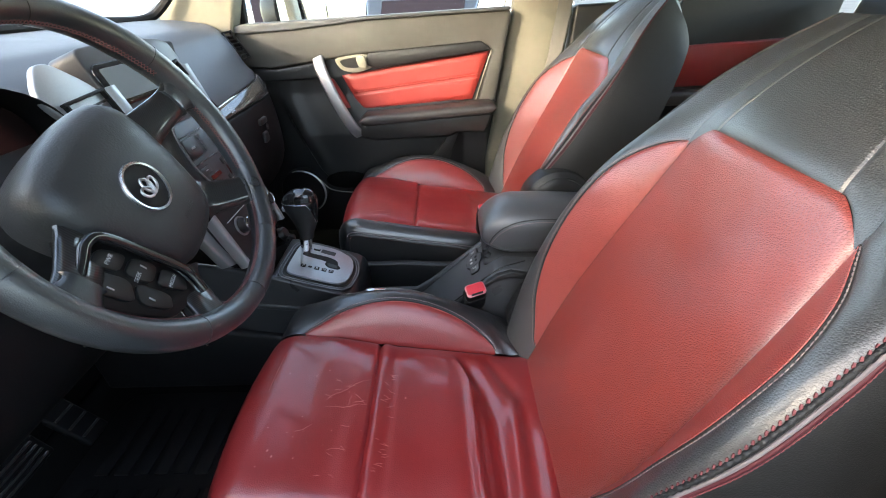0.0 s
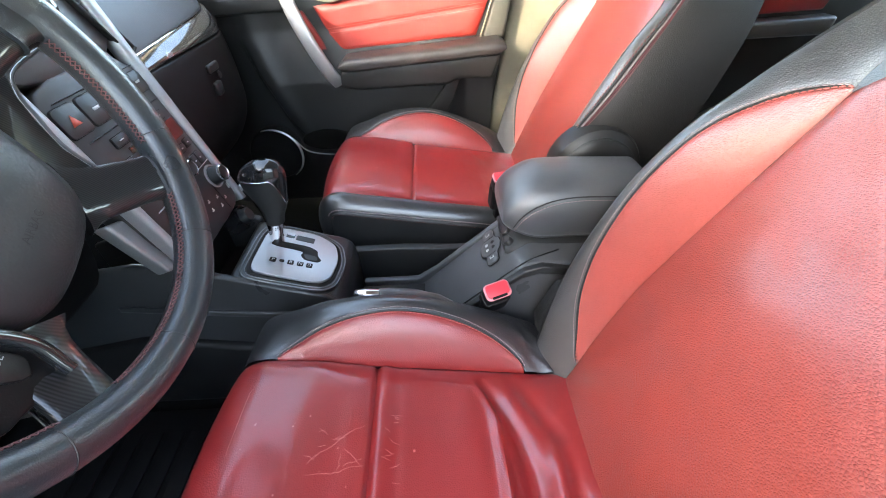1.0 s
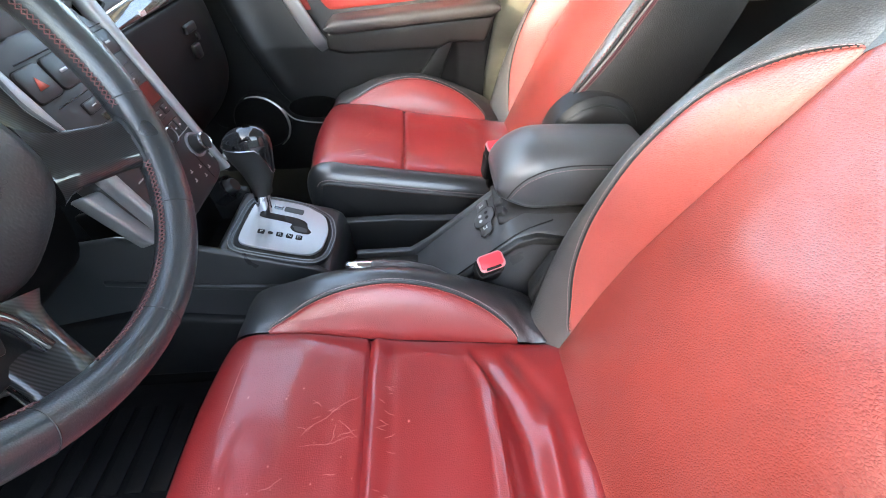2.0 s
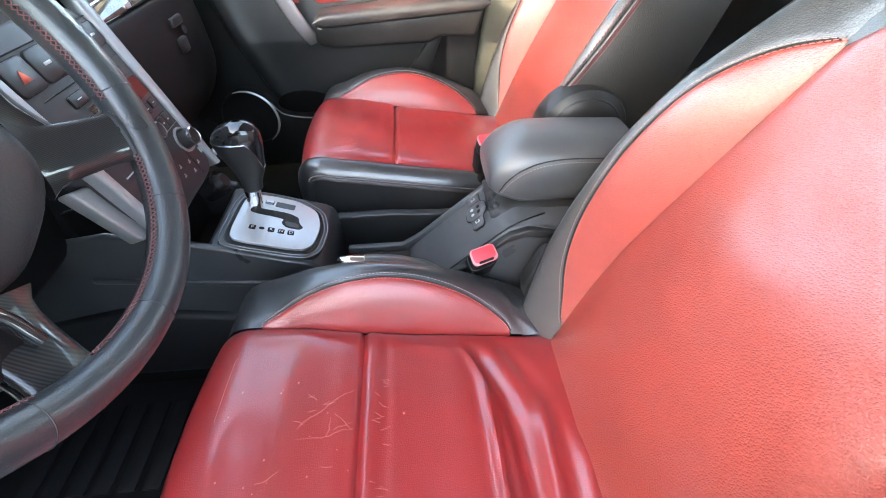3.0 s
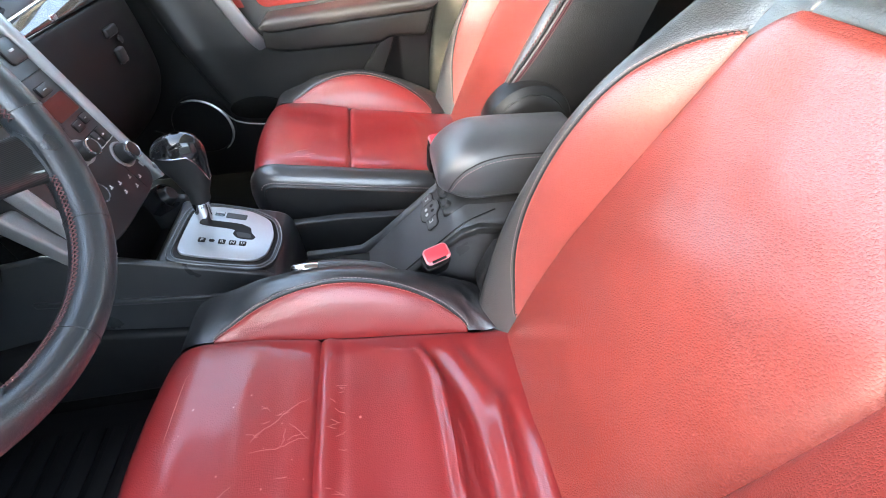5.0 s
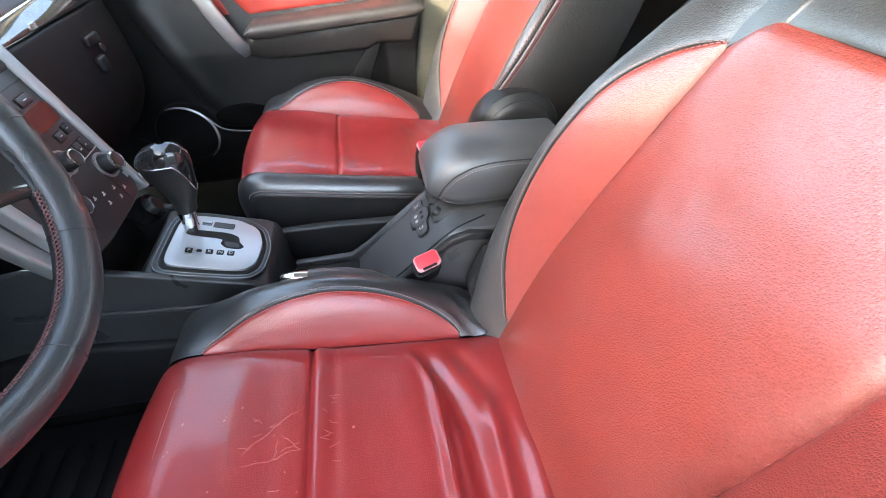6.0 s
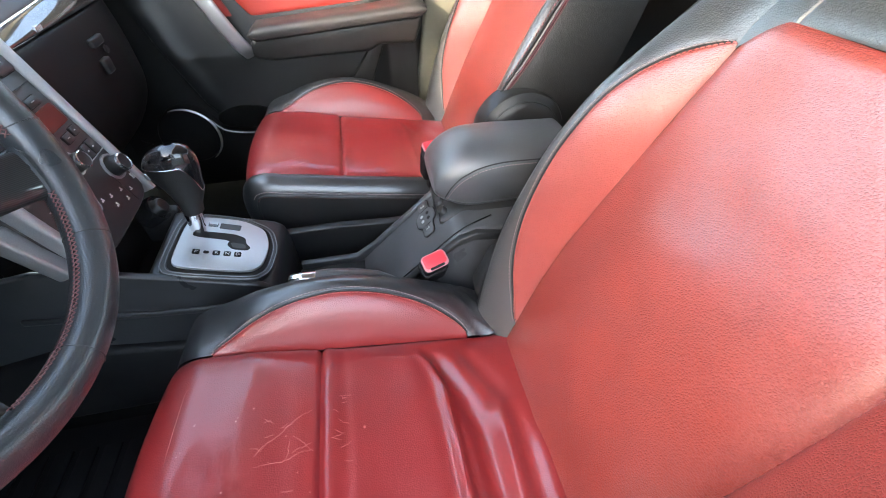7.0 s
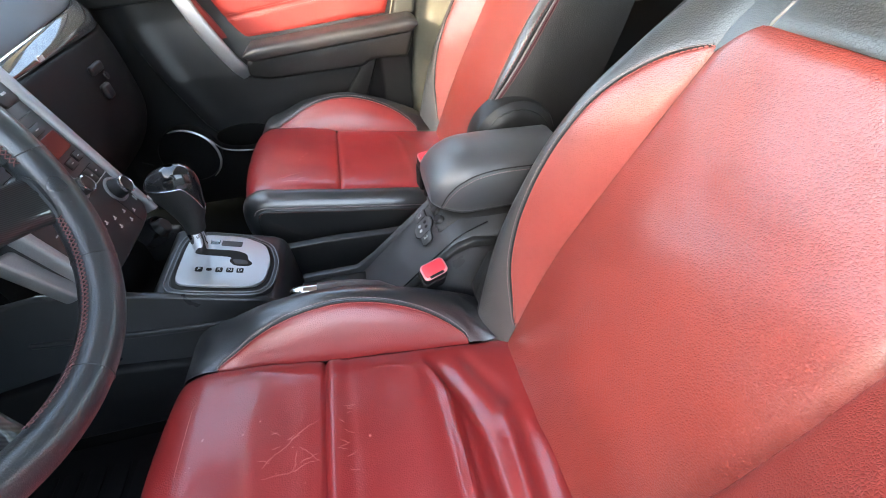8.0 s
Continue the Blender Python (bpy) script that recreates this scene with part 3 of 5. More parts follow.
def hinge_trim(s, at):
    x, y, z = at
    line = [(-0.008, 0.105), (-0.036, 0.034), (-0.028, -0.010), (0.012, -0.045), (0.075, -0.045), (0.075, 0.11)]
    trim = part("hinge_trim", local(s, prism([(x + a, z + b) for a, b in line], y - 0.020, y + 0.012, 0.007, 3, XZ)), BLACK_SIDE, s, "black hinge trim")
    part("hinge_tab", local(s, prism([(x - 0.010 + a, z + 0.018 + b) for a, b in ((0.0, 0.0), (0.014, 0.030), (0.018, 0.026), (0.020, -0.008))], y - 0.024, y - 0.018, 0.001, 1, XZ)), TRIM, trim)


driver = seat((0.0, -0.365, 0.0), 23.7, (0.300, 0.702), 1.0, 0.0, "red and black leather driver's seat, cushion worn and creased")
hinge_trim(driver, (0.298, -0.128, 0.698))
passenger = seat((0.047, 0.372, 0.026), 24.5, (0.335, 0.722), 0.15, 0.0, "red and black leather passenger seat beside the console, lightly scuffed")

# round hinge cover beside the passenger backrest
cover = thing("recliner_cover", (0.412, 0.102, 0.871), "black plastic round cover over the seat hinge", "seat cover")
part("shell", revolve([(0.0, 0.016), (0.052, 0.015), (0.066, 0.012), (0.074, 0.004), (0.083, 0.001), (0.086, -0.006), (0.087, -0.04), (0.0, -0.04)], 48, pose(0, 0, 0, 90, 0, 0)), TRIM, cover)
part("lip", tube([(0.070 * math.cos(q), -0.0095, 0.070 * math.sin(q)) for q in lin(0, 2 * math.pi, 48)[:-1]], 0.0016, 8, True), BUTTON, cover)


# ---- buckles ----
def buckle(at, tip, turn, label):
    b = thing("seat_belt_buckle", at, label, "belt buckle", "seat belt buckles")
    m = pose(0, 0, 0, tip, 0, 0) @ pose(0, 0, 0, 0, 0, turn)
    part("housing", join(prism(rounded(0.044, 0.029, 0.008), -0.030, -0.0005, 0.003, 2, m), prism(rounded(0.047, 0.032, 0.008), -0.085, -0.026, 0.004, 2, m)), TRIM_DARK, b)
    part("rim", prism(rounded(0.0435, 0.0285, 0.008), 0.0, 0.0032, 0.0012, 2, m), mat("buckle_rim", (0.62, 0.22, 0.24), 0.35), b, "pale red frame")
    part("release_button", prism(rounded(0.0375, 0.0215, 0.005, cy=0.0012), 0.0020, 0.0056, 0.0018, 2, m), BUCKLE_RED, b, "bright red push button")
    part("tongue_slot", prism(rounded(0.025, 0.0040, 0.0015, cy=-0.0110), 0.0034, 0.0060, 0.0, 1, m), TRIM_DARK, b)
    part("stalk", tube([m @ Vector((0, 0, -0.08)), m @ Vector((0.0, 0, -0.13)), m @ Vector((0.01, 0.01, -0.19))], 0.010, 8), TRIM_DARK, b)
    return b


buckle((0.197, -0.122, 0.787), 31, 17, "black buckle with a bright red release button between seat and console")
buckle((0.245, 0.146, 0.842), 20, 10, "black buckle with a red release button beside the passenger seat")


def soft(line, n):
    """The outline with its corners rounded by cutting them twice."""
    for _ in range(n):
        line = [q for a, b in zip(line, line[1:] + line[:1]) for q in (tuple(0.82 * np.array(a) + 0.18 * np.array(b)), tuple(0.18 * np.array(a) + 0.82 * np.array(b)))]
    return line


# ---- steering wheel ----
wn = Vector((math.cos(radians(24.0)) * math.cos(-0.010), math.cos(radians(24.0)) * math.sin(-0.010), math.sin(radians(24.0))))
wa = Vector((0, 0, 1)).cross(wn).normalized()
wb = wn.cross(wa)
wheel = thing("steering_wheel", (-0.201, -0.367, 1.140), "black leather steering wheel with red cross stitching, worn shiny", "steering wheel")
WR = Matrix((wa, wb, wn)).transposed().to_4x4() @ pose(0, 0, 0, 0, 0, 20)


def on_wheel(name, shape, material, parent=None, tag=""):
    return part(name, moved(shape, WR), material, parent or wheel, tag)


def rim_r(q):
    return 0.0166 + 0.0022 * bell(math.cos(q) - 0.90, 0.14) * (1 if math.sin(q) > 0 else 0.3)


def rim_point(q, w, off=0.0):
    r = rim_r(q) + off
    return (0.0071 + (0.1852 + r * math.cos(w)) * math.cos(q), 0.0063 + (0.1852 + r * math.cos(w)) * math.sin(q), 1.08 * r * math.sin(w))


rim = on_wheel("rim", loft([[rim_point(q, w) for w in lin(0, 2 * math.pi, 19)[:-1]] for q in lin(0, 2 * math.pi, 121)], caps=False), RIM, tag="black leather rim, perforated and shiny")
for deg in (-72, -38, 18, 62, 118, 162, 218, 252):
    q = radians(deg)
    on_wheel("rim_seam", tube([rim_point(q, w, 0.0002) for w in lin(0, 2 * math.pi, 25)[:-1]], 0.0005, 5, True), BUTTON, rim)
for a, b in ((-126, -58), (-40, -6), (14, 166), (186, 220)):
    zig = []
    n = int(abs(b - a) * 0.72)
    for i in range(n):
        q0, q1 = radians(a + (b - a) * i / n), radians(a + (b - a) * (i + 1) / n)
        for w0, w1 in ((3.13, 2.81), (2.81, 3.13)):
            zig.append(tube([rim_point(q0, w0, 0.0006), rim_point((q0 + q1) / 2, 2.97, 0.0010), rim_point(q1, w1, 0.0006)], 0.0005, 5))
    on_wheel("cross_stitching", join(*zig), THREAD_RIM, rim, "red cross stitching")
    on_wheel("cross_stitching", tube([rim_point(radians(q), 2.97, 0.0001) for q in lin(a, b, 30)], 0.0009, 5), TRIM_DARK, rim)

HUB = [(0.090, 0.030), (0.085, 0.062), (0.060, 0.082), (0.0, 0.088), (-0.060, 0.082), (-0.085, 0.062), (-0.090, 0.030), (-0.082, -0.020),
       (-0.066, -0.068), (-0.040, -0.090), (0.0, -0.095), (0.040, -0.090), (0.066, -0.068), (0.082, -0.020)]
hub_line = [tuple(p) for p in spline(HUB + HUB[:1], 57)][:-1]
hub_rings = [[(x * k, y * k, z) for x, y in hub_line] for k, z in ((0.93, -0.075), (0.99, -0.045), (1.0, -0.030), (0.985, -0.018), (0.93, -0.008), (0.80, -0.001), (0.5, 0.004), (0.2, 0.005))]
hub = on_wheel("airbag_cover", loft(hub_rings), plastic("hub_skin", (0.030, 0.031, 0.032), 0.42, 500, 0.0003), tag="matt black grained airbag cover")
em = pose(-0.008, 0.002, 0.0046) @ Matrix.Scale(1.06, 4)
on_wheel("emblem_ring", moved(revolve([(0.0235, 0.0), (0.0245, 0.003), (0.027, 0.0035), (0.0285, 0.001), (0.0285, -0.004), (0.0235, -0.004)], 40), em), mat("emblem_chrome", (0.55, 0.56, 0.58), 0.25, 1.0), hub)
on_wheel("emblem_field", moved(revolve([(0.0, 0.0012), (0.0236, 0.0012), (0.0236, -0.003), (0.0, -0.003)], 36), em), TRIM_DARK, hub)
SATIN = mat("satin_chrome", (0.62, 0.63, 0.65), 0.28, 1.0)
for tilt, size in ((0, 1.0), (52, 0.95), (-52, 0.95)):
    loop = [(0.0, -0.002), (0.0050, 0.006), (0.0046, 0.013), (0.0, 0.017), (-0.0046, 0.013), (-0.0050, 0.006), (0.0, -0.002)]
    m = em @ pose(0, -0.008, 0.003, 0, 0, tilt) @ Matrix.Scale(size, 4)
    on_wheel("emblem_petal", tube([tuple(m @ Vector((x, y, 0))) for x, y in spline(loop, 25)], 0.0016, 8), SATIN, hub)
on_wheel("embossed_lettering", lettering("AIRBAG", 0.0085, pose(0.004, -0.052, 0.0036)), TRIM, hub)


EDGE = mat("edge_grey", (0.16, 0.165, 0.17), 0.3, 0.6)


def arm(p0, p1, w0, w1, z0, z1, name="spoke"):
    p0, p1 = Vector(p0), Vector(p1)
    d = (p1 - p0).normalized()
    n = Vector((-d.y, d.x))
    rings = []
    for i in range(9):
        t = i / 8
        p = p0 + (p1 - p0) * t
        w = (w0 + (w1 - w0) * t) / 2 * (1 + 0.35 * (2 * t - 1) ** 4)
        z = z0 + (z1 - z0) * t * t * (3 - 2 * t)
        ring = []
        for k in range(14):
            q = 2 * math.pi * k / 14
            c, s = math.cos(q), math.sin(q)
            ring.append((p.x + n.x * w * math.copysign(abs(c) ** 0.6, c), p.y + n.y * w * math.copysign(abs(c) ** 0.6, c), z + 0.0075 * math.copysign(abs(s) ** 0.8, s)))
        rings.append(ring)
    return loft(rings)


for sx in (1, -1):
    on_wheel("spoke", arm((sx * 0.070, 0.022), (sx * 0.168 + 0.006, 0.012), 0.052, 0.034, -0.024, -0.004), CARBON, tag="carbon-look spoke")
    on_wheel("spoke", arm((sx * 0.060, -0.076), (sx * 0.118 + 0.002, -0.132), 0.050, 0.040, -0.026, -0.004), CARBON, tag="carbon-look spoke")
    band = [(0.080, 0.040), (0.060, -0.040), (0.068, -0.098), (0.110, -0.106), (0.106, -0.090), (0.109, -0.060), (0.122, -0.037), (0.134, -0.020), (0.152, -0.008)]
    on_wheel("hub_band", prism([(sx * x, y) for x, y in band[::sx]], -0.050, -0.027, 0.004, 3), CARBON, tag="carbon-look band along the hub")
    edge = [(0.190, -0.015, -0.012), (0.152, -0.010, -0.024), (0.134, -0.020, -0.026), (0.122, -0.037, -0.026), (0.109, -0.060, -0.026), (0.106, -0.090, -0.026), (0.112, -0.105, -0.025), (0.143, -0.132, -0.012)]
    on_wheel("spoke_edge", tube([(sx * p[0], p[1], p[2]) for p in spline(edge, 60)], 0.0015, 8), EDGE if sx > 0 else GLOSS)
    on_wheel("rim_boss", arm((sx * 0.148 + 0.006, 0.012), (sx * 0.172 + 0.008, 0.012), 0.030, 0.046, -0.002, 0.0), RIM, rim)
    on_wheel("rim_boss", arm((sx * 0.108 + 0.004, -0.122), (sx * 0.124 + 0.005, -0.139), 0.034, 0.050, -0.002, 0.0), RIM, rim)
POD = [(-0.150, 0.014), (-0.126, 0.020), (-0.104, 0.023), (-0.088, 0.014), (-0.078, -0.030), (-0.072, -0.074), (-0.088, -0.112), (-0.108, -0.094), (-0.130, -0.084), (-0.146, -0.046), (-0.153, -0.010)]
pod = on_wheel("switch_pod", prism(soft(POD, 1), -0.028, -0.010, 0.003), TRIM_DARK, tag="black switch pod with audio buttons")
frame_line = [(-0.146, 0.012, -0.006), (-0.122, 0.020, -0.003), (-0.104, 0.024, -0.002), (-0.089, 0.014, -0.002), (-0.079, -0.030, -0.003), (-0.073, -0.074, -0.003), (-0.085, -0.104, -0.003)]
on_wheel("pod_frame", tube(spline(frame_line, 40), [0.0045 + 0.0015 * math.sin(math.pi * i / 39) for i in range(40)], 10), GLOSS, pod, "glossy black frame")
for name, line in (("switch", [(-0.118, 0.014), (-0.098, 0.012), (-0.090, -0.014), (-0.112, -0.014)]), ("switch", [(-0.112, -0.018), (-0.089, -0.018), (-0.083, -0.046), (-0.106, -0.048)]),
                   ("switch", [(-0.106, -0.052), (-0.083, -0.050), (-0.079, -0.078), (-0.094, -0.088)]), ("switch", [(-0.143, 0.004), (-0.122, 0.010), (-0.114, -0.026), (-0.136, -0.040)]),
                   ("switch", [(-0.135, -0.044), (-0.114, -0.030), (-0.108, -0.070), (-0.124, -0.078)])):
    on_wheel(name, prism(soft(line, 2), -0.012, -0.0065, 0.0012, 2), GLOSS if len(line) < 4 else TRIM, pod, "black rocker switch")
for word, x, y in (("PWR", -0.105, 0.000), ("SEEK", -0.108, -0.031), ("MODE", -0.092, -0.066)):
    on_wheel("switch_lettering", lettering(word, 0.0062, pose(x, y, -0.0060)), PRINT, pod)
for x, y in ((-0.094, -0.032), (-0.133, -0.012), (-0.124, -0.052)):
    on_wheel("switch_mark", rbox((0.0016, 0.0072, 0.0005), (x, y, -0.0060), 0.0, 1), PRINT, pod)
on_wheel("column", loft([[(x * k, y * k, z) for x, y in hub_line] for k, z in ((0.55, -0.30), (0.62, -0.16), (0.62, -0.07))]), TRIM_DARK, tag="black steering column shroud")


# ---- centre console ----
console = thing("centre_console", (-0.15, 0.03, 0.50), "black plastic centre console with silver shift plate", "console")


def con(name, shape, material, parent=None, tag="", smooth=True):
    return part(name, local(console, shape), material, parent or console, tag, smooth)


con("shift_housing", prism([(-0.262, 0.46), (-0.262, 0.786), (-0.240, 0.782), (-0.094, 0.735), (-0.076, 0.722), (-0.069, 0.692), (-0.067, 0.46)], -0.066, 0.118, 0.012, 4, XZ), HOUSING)
con("side_wall", prism([(-0.62, 0.46), (-0.62, 0.80), (-0.40, 0.828), (-0.31, 0.811), (-0.24, 0.789), (-0.10, 0.741), (-0.077, 0.722), (-0.070, 0.690), (-0.068, 0.46)], -0.070, -0.056, 0.005, 4, XZ), HOUSING)
con("side_wall", prism([(-0.62, 0.46), (-0.62, 0.74), (-0.40, 0.80), (-0.30, 0.800), (-0.255, 0.788), (-0.255, 0.46)], 0.116, 0.130, 0.004, 3, XZ), TRIM)
con("side_ledge", prism([(-0.46, 0.742), (-0.30, 0.722), (-0.20, 0.710), (-0.085, 0.702), (-0.080, 0.690), (-0.20, 0.698), (-0.30, 0.709), (-0.46, 0.730)], -0.0755, -0.068, 0.003, 3, XZ), HOUSING)
con("cubby_floor", rbox((0.16, 0.16, 0.01), (-0.34, 0.037, 0.715), 0.002), TRIM_DARK)
con("cubby_back", rbox((0.012, 0.17, 0.13), (-0.335, 0.037, 0.785), 0.002), TRIM_DARK)
SOCKET = pose(-0.285, 0.113, 0.797, 0, 62, 0)
sock = con("power_socket", revolve([(0.0, -0.012), (0.019, -0.012), (0.0200, 0.005), (0.0235, 0.007), (0.0250, 0.003), (0.025, -0.03), (0.0, -0.03)], 32, SOCKET), GLOSS, tag="round power socket with a ribbed cap")
con("socket_cap", revolve([(0.0, 0.016), (0.012, 0.016), (0.015, 0.013), (0.0155, 0.002), (0.0175, 0.0), (0.0175, -0.01), (0.0, -0.01)], 20, SOCKET), TRIM, sock)

# shift plate frame: a forward-back, b across, c up from the sloping top
PM = Matrix.Translation((-0.155, 0.030, 0.7585)) @ pose(0, 0, 0, 0, 17.6, 0)
plate_line = [(-0.068, -0.078), (0.042, -0.079), (0.061, -0.060), (0.067, -0.008), (0.055, 0.035), (0.014, 0.056), (-0.048, 0.057), (-0.076, 0.044), (-0.079, -0.064)]


def plate_ring(k):
    """The plate's outline, grown about its middle."""
    return soft([(-0.006 + (x + 0.006) * k, -0.011 + (y + 0.011) * k) for x, y in plate_line], 3)


con("plate_surround", prism(plate_ring(1.22), -0.006, 0.004, 0.004, 3, PM), HOUSING)
for k, r in ((1.205, 0.0011), (1.12, 0.0009)):
    con("plate_edge", tube([tuple(PM @ Vector((x, y, 0.0045))) for x, y in plate_ring(k)], r, 6, True), EDGE)
con("plate_groove", prism(plate_ring(1.09), 0.0, 0.0058, 0.0012, 2, PM), TRIM_DARK)
plate = con("shift_plate", prism(plate_ring(1.0), -0.002, 0.0105, 0.0080, 4, PM), PLATE, tag="brushed silver shift plate with position marks")
slot = soft([(-0.060, 0.015), (0.006, 0.014), (0.025, 0.005), (0.028, -0.010), (0.037, -0.020), (0.031, -0.028), (0.007, -0.027), (-0.003, -0.016), (0.001, -0.004), (-0.060, -0.001)], 2)
con("shift_slot", prism(slot, 0.0100, 0.0110, 0.0, 1, PM), TRIM_DARK, plate)
con("slot_step", prism(soft([(0.002, -0.010), (0.026, -0.012), (0.030, -0.024), (0.008, -0.024)], 1), 0.0106, 0.0114, 0.0, 1, PM), BUTTON, plate)
for i, x in enumerate((-0.0464, -0.0311, -0.0153, 0.0016, 0.0180)):
    if i == 1:
        con("mark", prism(rounded(0.009, 0.0065, 0.003), 0.0100, 0.0113, 0.0, 1, PM @ pose(x, -0.039, 0)), TRIM_DARK, plate)
        continue
    con("mark", prism(rounded(0.0112, 0.0112, 0.002), 0.0100, 0.0113, 0.0, 1, PM @ pose(x, -0.0395, 0)), TRIM_DARK, plate)
    con("mark_letter", lettering("P RND"[i], 0.0095, PM @ pose(x, -0.0395, 0.0116)), PRINT, plate, smooth=False)
con("mark_window", prism(rounded(0.035, 0.0145, 0.002), 0.0100, 0.0113, 0.0, 1, PM @ pose(-0.004, 0.0327, 0, 0, 0, -3)), BUTTON, plate)
con("release_slot", prism(rounded(0.016, 0.012, 0.002), 0.0100, 0.0112, 0.0, 1, PM @ pose(-0.0325, 0.0355, 0)), GLOSS, plate)
con("release_key", prism(rounded(0.014, 0.0055, 0.001), 0.0112, 0.0128, 0.0005, 1, PM @ pose(-0.0325, 0.0385, 0)), PLATE, plate)

# shift lever
lever = thing("shift_lever", (-0.215, 0.050, 0.775), "black shift lever with glossy top and chrome collar", "gear lever")
LEVER = [((-0.2060, 0.049, 0.766), 0.0112, 0.0108), ((-0.2035, 0.051, 0.786), 0.0128, 0.0122), ((-0.2010, 0.0535, 0.806), 0.0146, 0.0136), ((-0.1990, 0.055, 0.822), 0.0158, 0.0146)]
part("collar", local(lever, loft([[(c[0] + a * math.cos(q), c[1] + b * math.sin(q), c[2]) for q in lin(0, 2 * math.pi, 21)[:-1]] for c, a, b in LEVER])), CHROME, lever, "chrome collar")
HEAD = [(0.821, -0.1975, 0.055, 0.0168, 0.0158), (0.836, -0.1960, 0.057, 0.0188, 0.0168), (0.852, -0.1945, 0.059, 0.0250, 0.0184), (0.868, -0.1950, 0.060, 0.0298, 0.0204),
        (0.884, -0.1975, 0.061, 0.0352, 0.0224), (0.898, -0.1990, 0.062, 0.0398, 0.0240), (0.912, -0.1982, 0.062, 0.0408, 0.0248), (0.925, -0.1955, 0.062, 0.0372, 0.0232),
        (0.935, -0.1920, 0.062, 0.0300, 0.0192), (0.942, -0.1895, 0.062, 0.0190, 0.0124), (0.9455, -0.1880, 0.062, 0.0060, 0.0040)]
HEAD_AT = np.array(spline(HEAD, 80))


def head(z, q, grow=0.0):
    cx, cy, a, b = (float(np.interp(z, HEAD_AT[:, 0], HEAD_AT[:, k])) for k in (1, 2, 3, 4))
    return (cx + (a + grow) * math.cos(q), cy + (b + grow) * math.sin(q), z)


def cap_edge(q):
    """The cap's rim: level over the thumb, running down the back of the grip."""
    return 0.9135 - 0.052 * clamp((math.cos(q) - 0.45) / 0.5) ** 1.5


turns = lin(0, 2 * math.pi, 41)
part("grip", local(lever, loft([[head(z, q) for q in turns[:-1]] for z in lin(0.821, 0.920, 34)])), BLACK_SIDE, lever, "black leather grip")
part("cap", local(lever, grid(lambda q, t: head(cap_edge(q) + (0.9455 - cap_edge(q)) * t, q, 0.0009), turns, [0, 0.02, *lin(0.06, 0.9, 16), 0.94, 0.97, 0.99, 1.0])), GLOSS, lever, "glossy black cap")
part("trim_ring", local(lever, tube([head(cap_edge(q), q, 0.0006) for q in turns[:-1]], 0.0010, 6, True)), CHROME, lever)
part("thumb_button", local(lever, rbox((0.010, 0.018, 0.012), (-0.2345, 0.057, 0.899), 0.004)), SILVER, lever)

# rear half: tray, ramp and box
con("rear_body", prism([(-0.055, 0.46), (-0.055, 0.640), (0.070, 0.640), (0.105, 0.675), (0.240, 0.800), (0.265, 0.812), (0.47, 0.806), (0.47, 0.46)], -0.088, 0.064, 0.008, 4, XZ), RAMP)
con("tray_lip", prism([(-0.055, 0.655), (0.060, 0.655), (0.100, 0.682), (0.236, 0.803), (0.244, 0.797), (0.105, 0.668), (0.066, 0.636), (-0.055, 0.636)], 0.056, 0.070, 0.003, 3, XZ), RAMP)
con("tray_lip", prism([(0.09, 0.672), (0.150, 0.722), (0.245, 0.803), (0.275, 0.812), (0.34, 0.800), (0.34, 0.786), (0.27, 0.796), (0.24, 0.786), (0.09, 0.655)], -0.098, -0.084, 0.003, 3, XZ), TRIM)
RM = Matrix.Translation((0.2025, 0.014, 0.7655)) @ pose(0, 0, 0, 0, -42.8, 0)
con("far_wall", prism([(-0.06, 0.46), (-0.085, 0.702), (0.032, 0.703), (0.14, 0.696), (0.32, 0.700), (0.32, 0.46)], 0.104, 0.124, 0.004, 3, XZ), TRIM)
con("panel_joint", tube(spline([(0.120, -0.079, 0.6905), (0.174, -0.079, 0.7405), (0.225, -0.079, 0.7875), (0.250, -0.077, 0.8060), (0.275, -0.070, 0.8125), (0.31, -0.055, 0.8120)], 30), 0.0013, 6), TRIM_DARK)
con("tray_liner", rbox((0.160, 0.136, 0.004), (0.022, -0.014, 0.6425), 0.0015, 1), TRIM_DARK)
SM = RM @ pose(0.0055, -0.004, 0)
switch_line = soft([(-0.012, -0.047), (0.012, -0.047), (0.012, -0.021), (0.022, -0.012), (0.022, 0.010), (0.012, 0.019), (0.012, 0.045), (-0.012, 0.045), (-0.012, 0.019), (-0.022, 0.010), (-0.022, -0.012), (-0.012, -0.021)], 1)
sw = con("heater_switch", prism(switch_line, 0.001, 0.0055, 0.001, 2, SM), RAMP, tag="grey switch block with white marks")
con("switch_gap", tube([tuple(SM @ Vector((x * 1.04, y * 1.02, 0.003))) for x, y in switch_line], 0.0013, 6, True), TRIM_DARK, sw)
for y in (-0.0225, 0.0205):
    con("switch_gap", rbox((0.022, 0.0012, 0.0006), (0, y, 0.0056), 0, 1, SM), TRIM_DARK, sw)
for a, b in ((-0.007, -0.007), (0.007, -0.007), (-0.007, 0.007), (0.007, 0.007)):
    con("switch_mark", revolve([(0.0, 0.0064), (0.0034, 0.0064), (0.0038, 0.0054), (0.0, 0.0054)], 14, SM @ pose(a, b, 0)), TRIM_DARK if a > 0 else PRINT, sw)
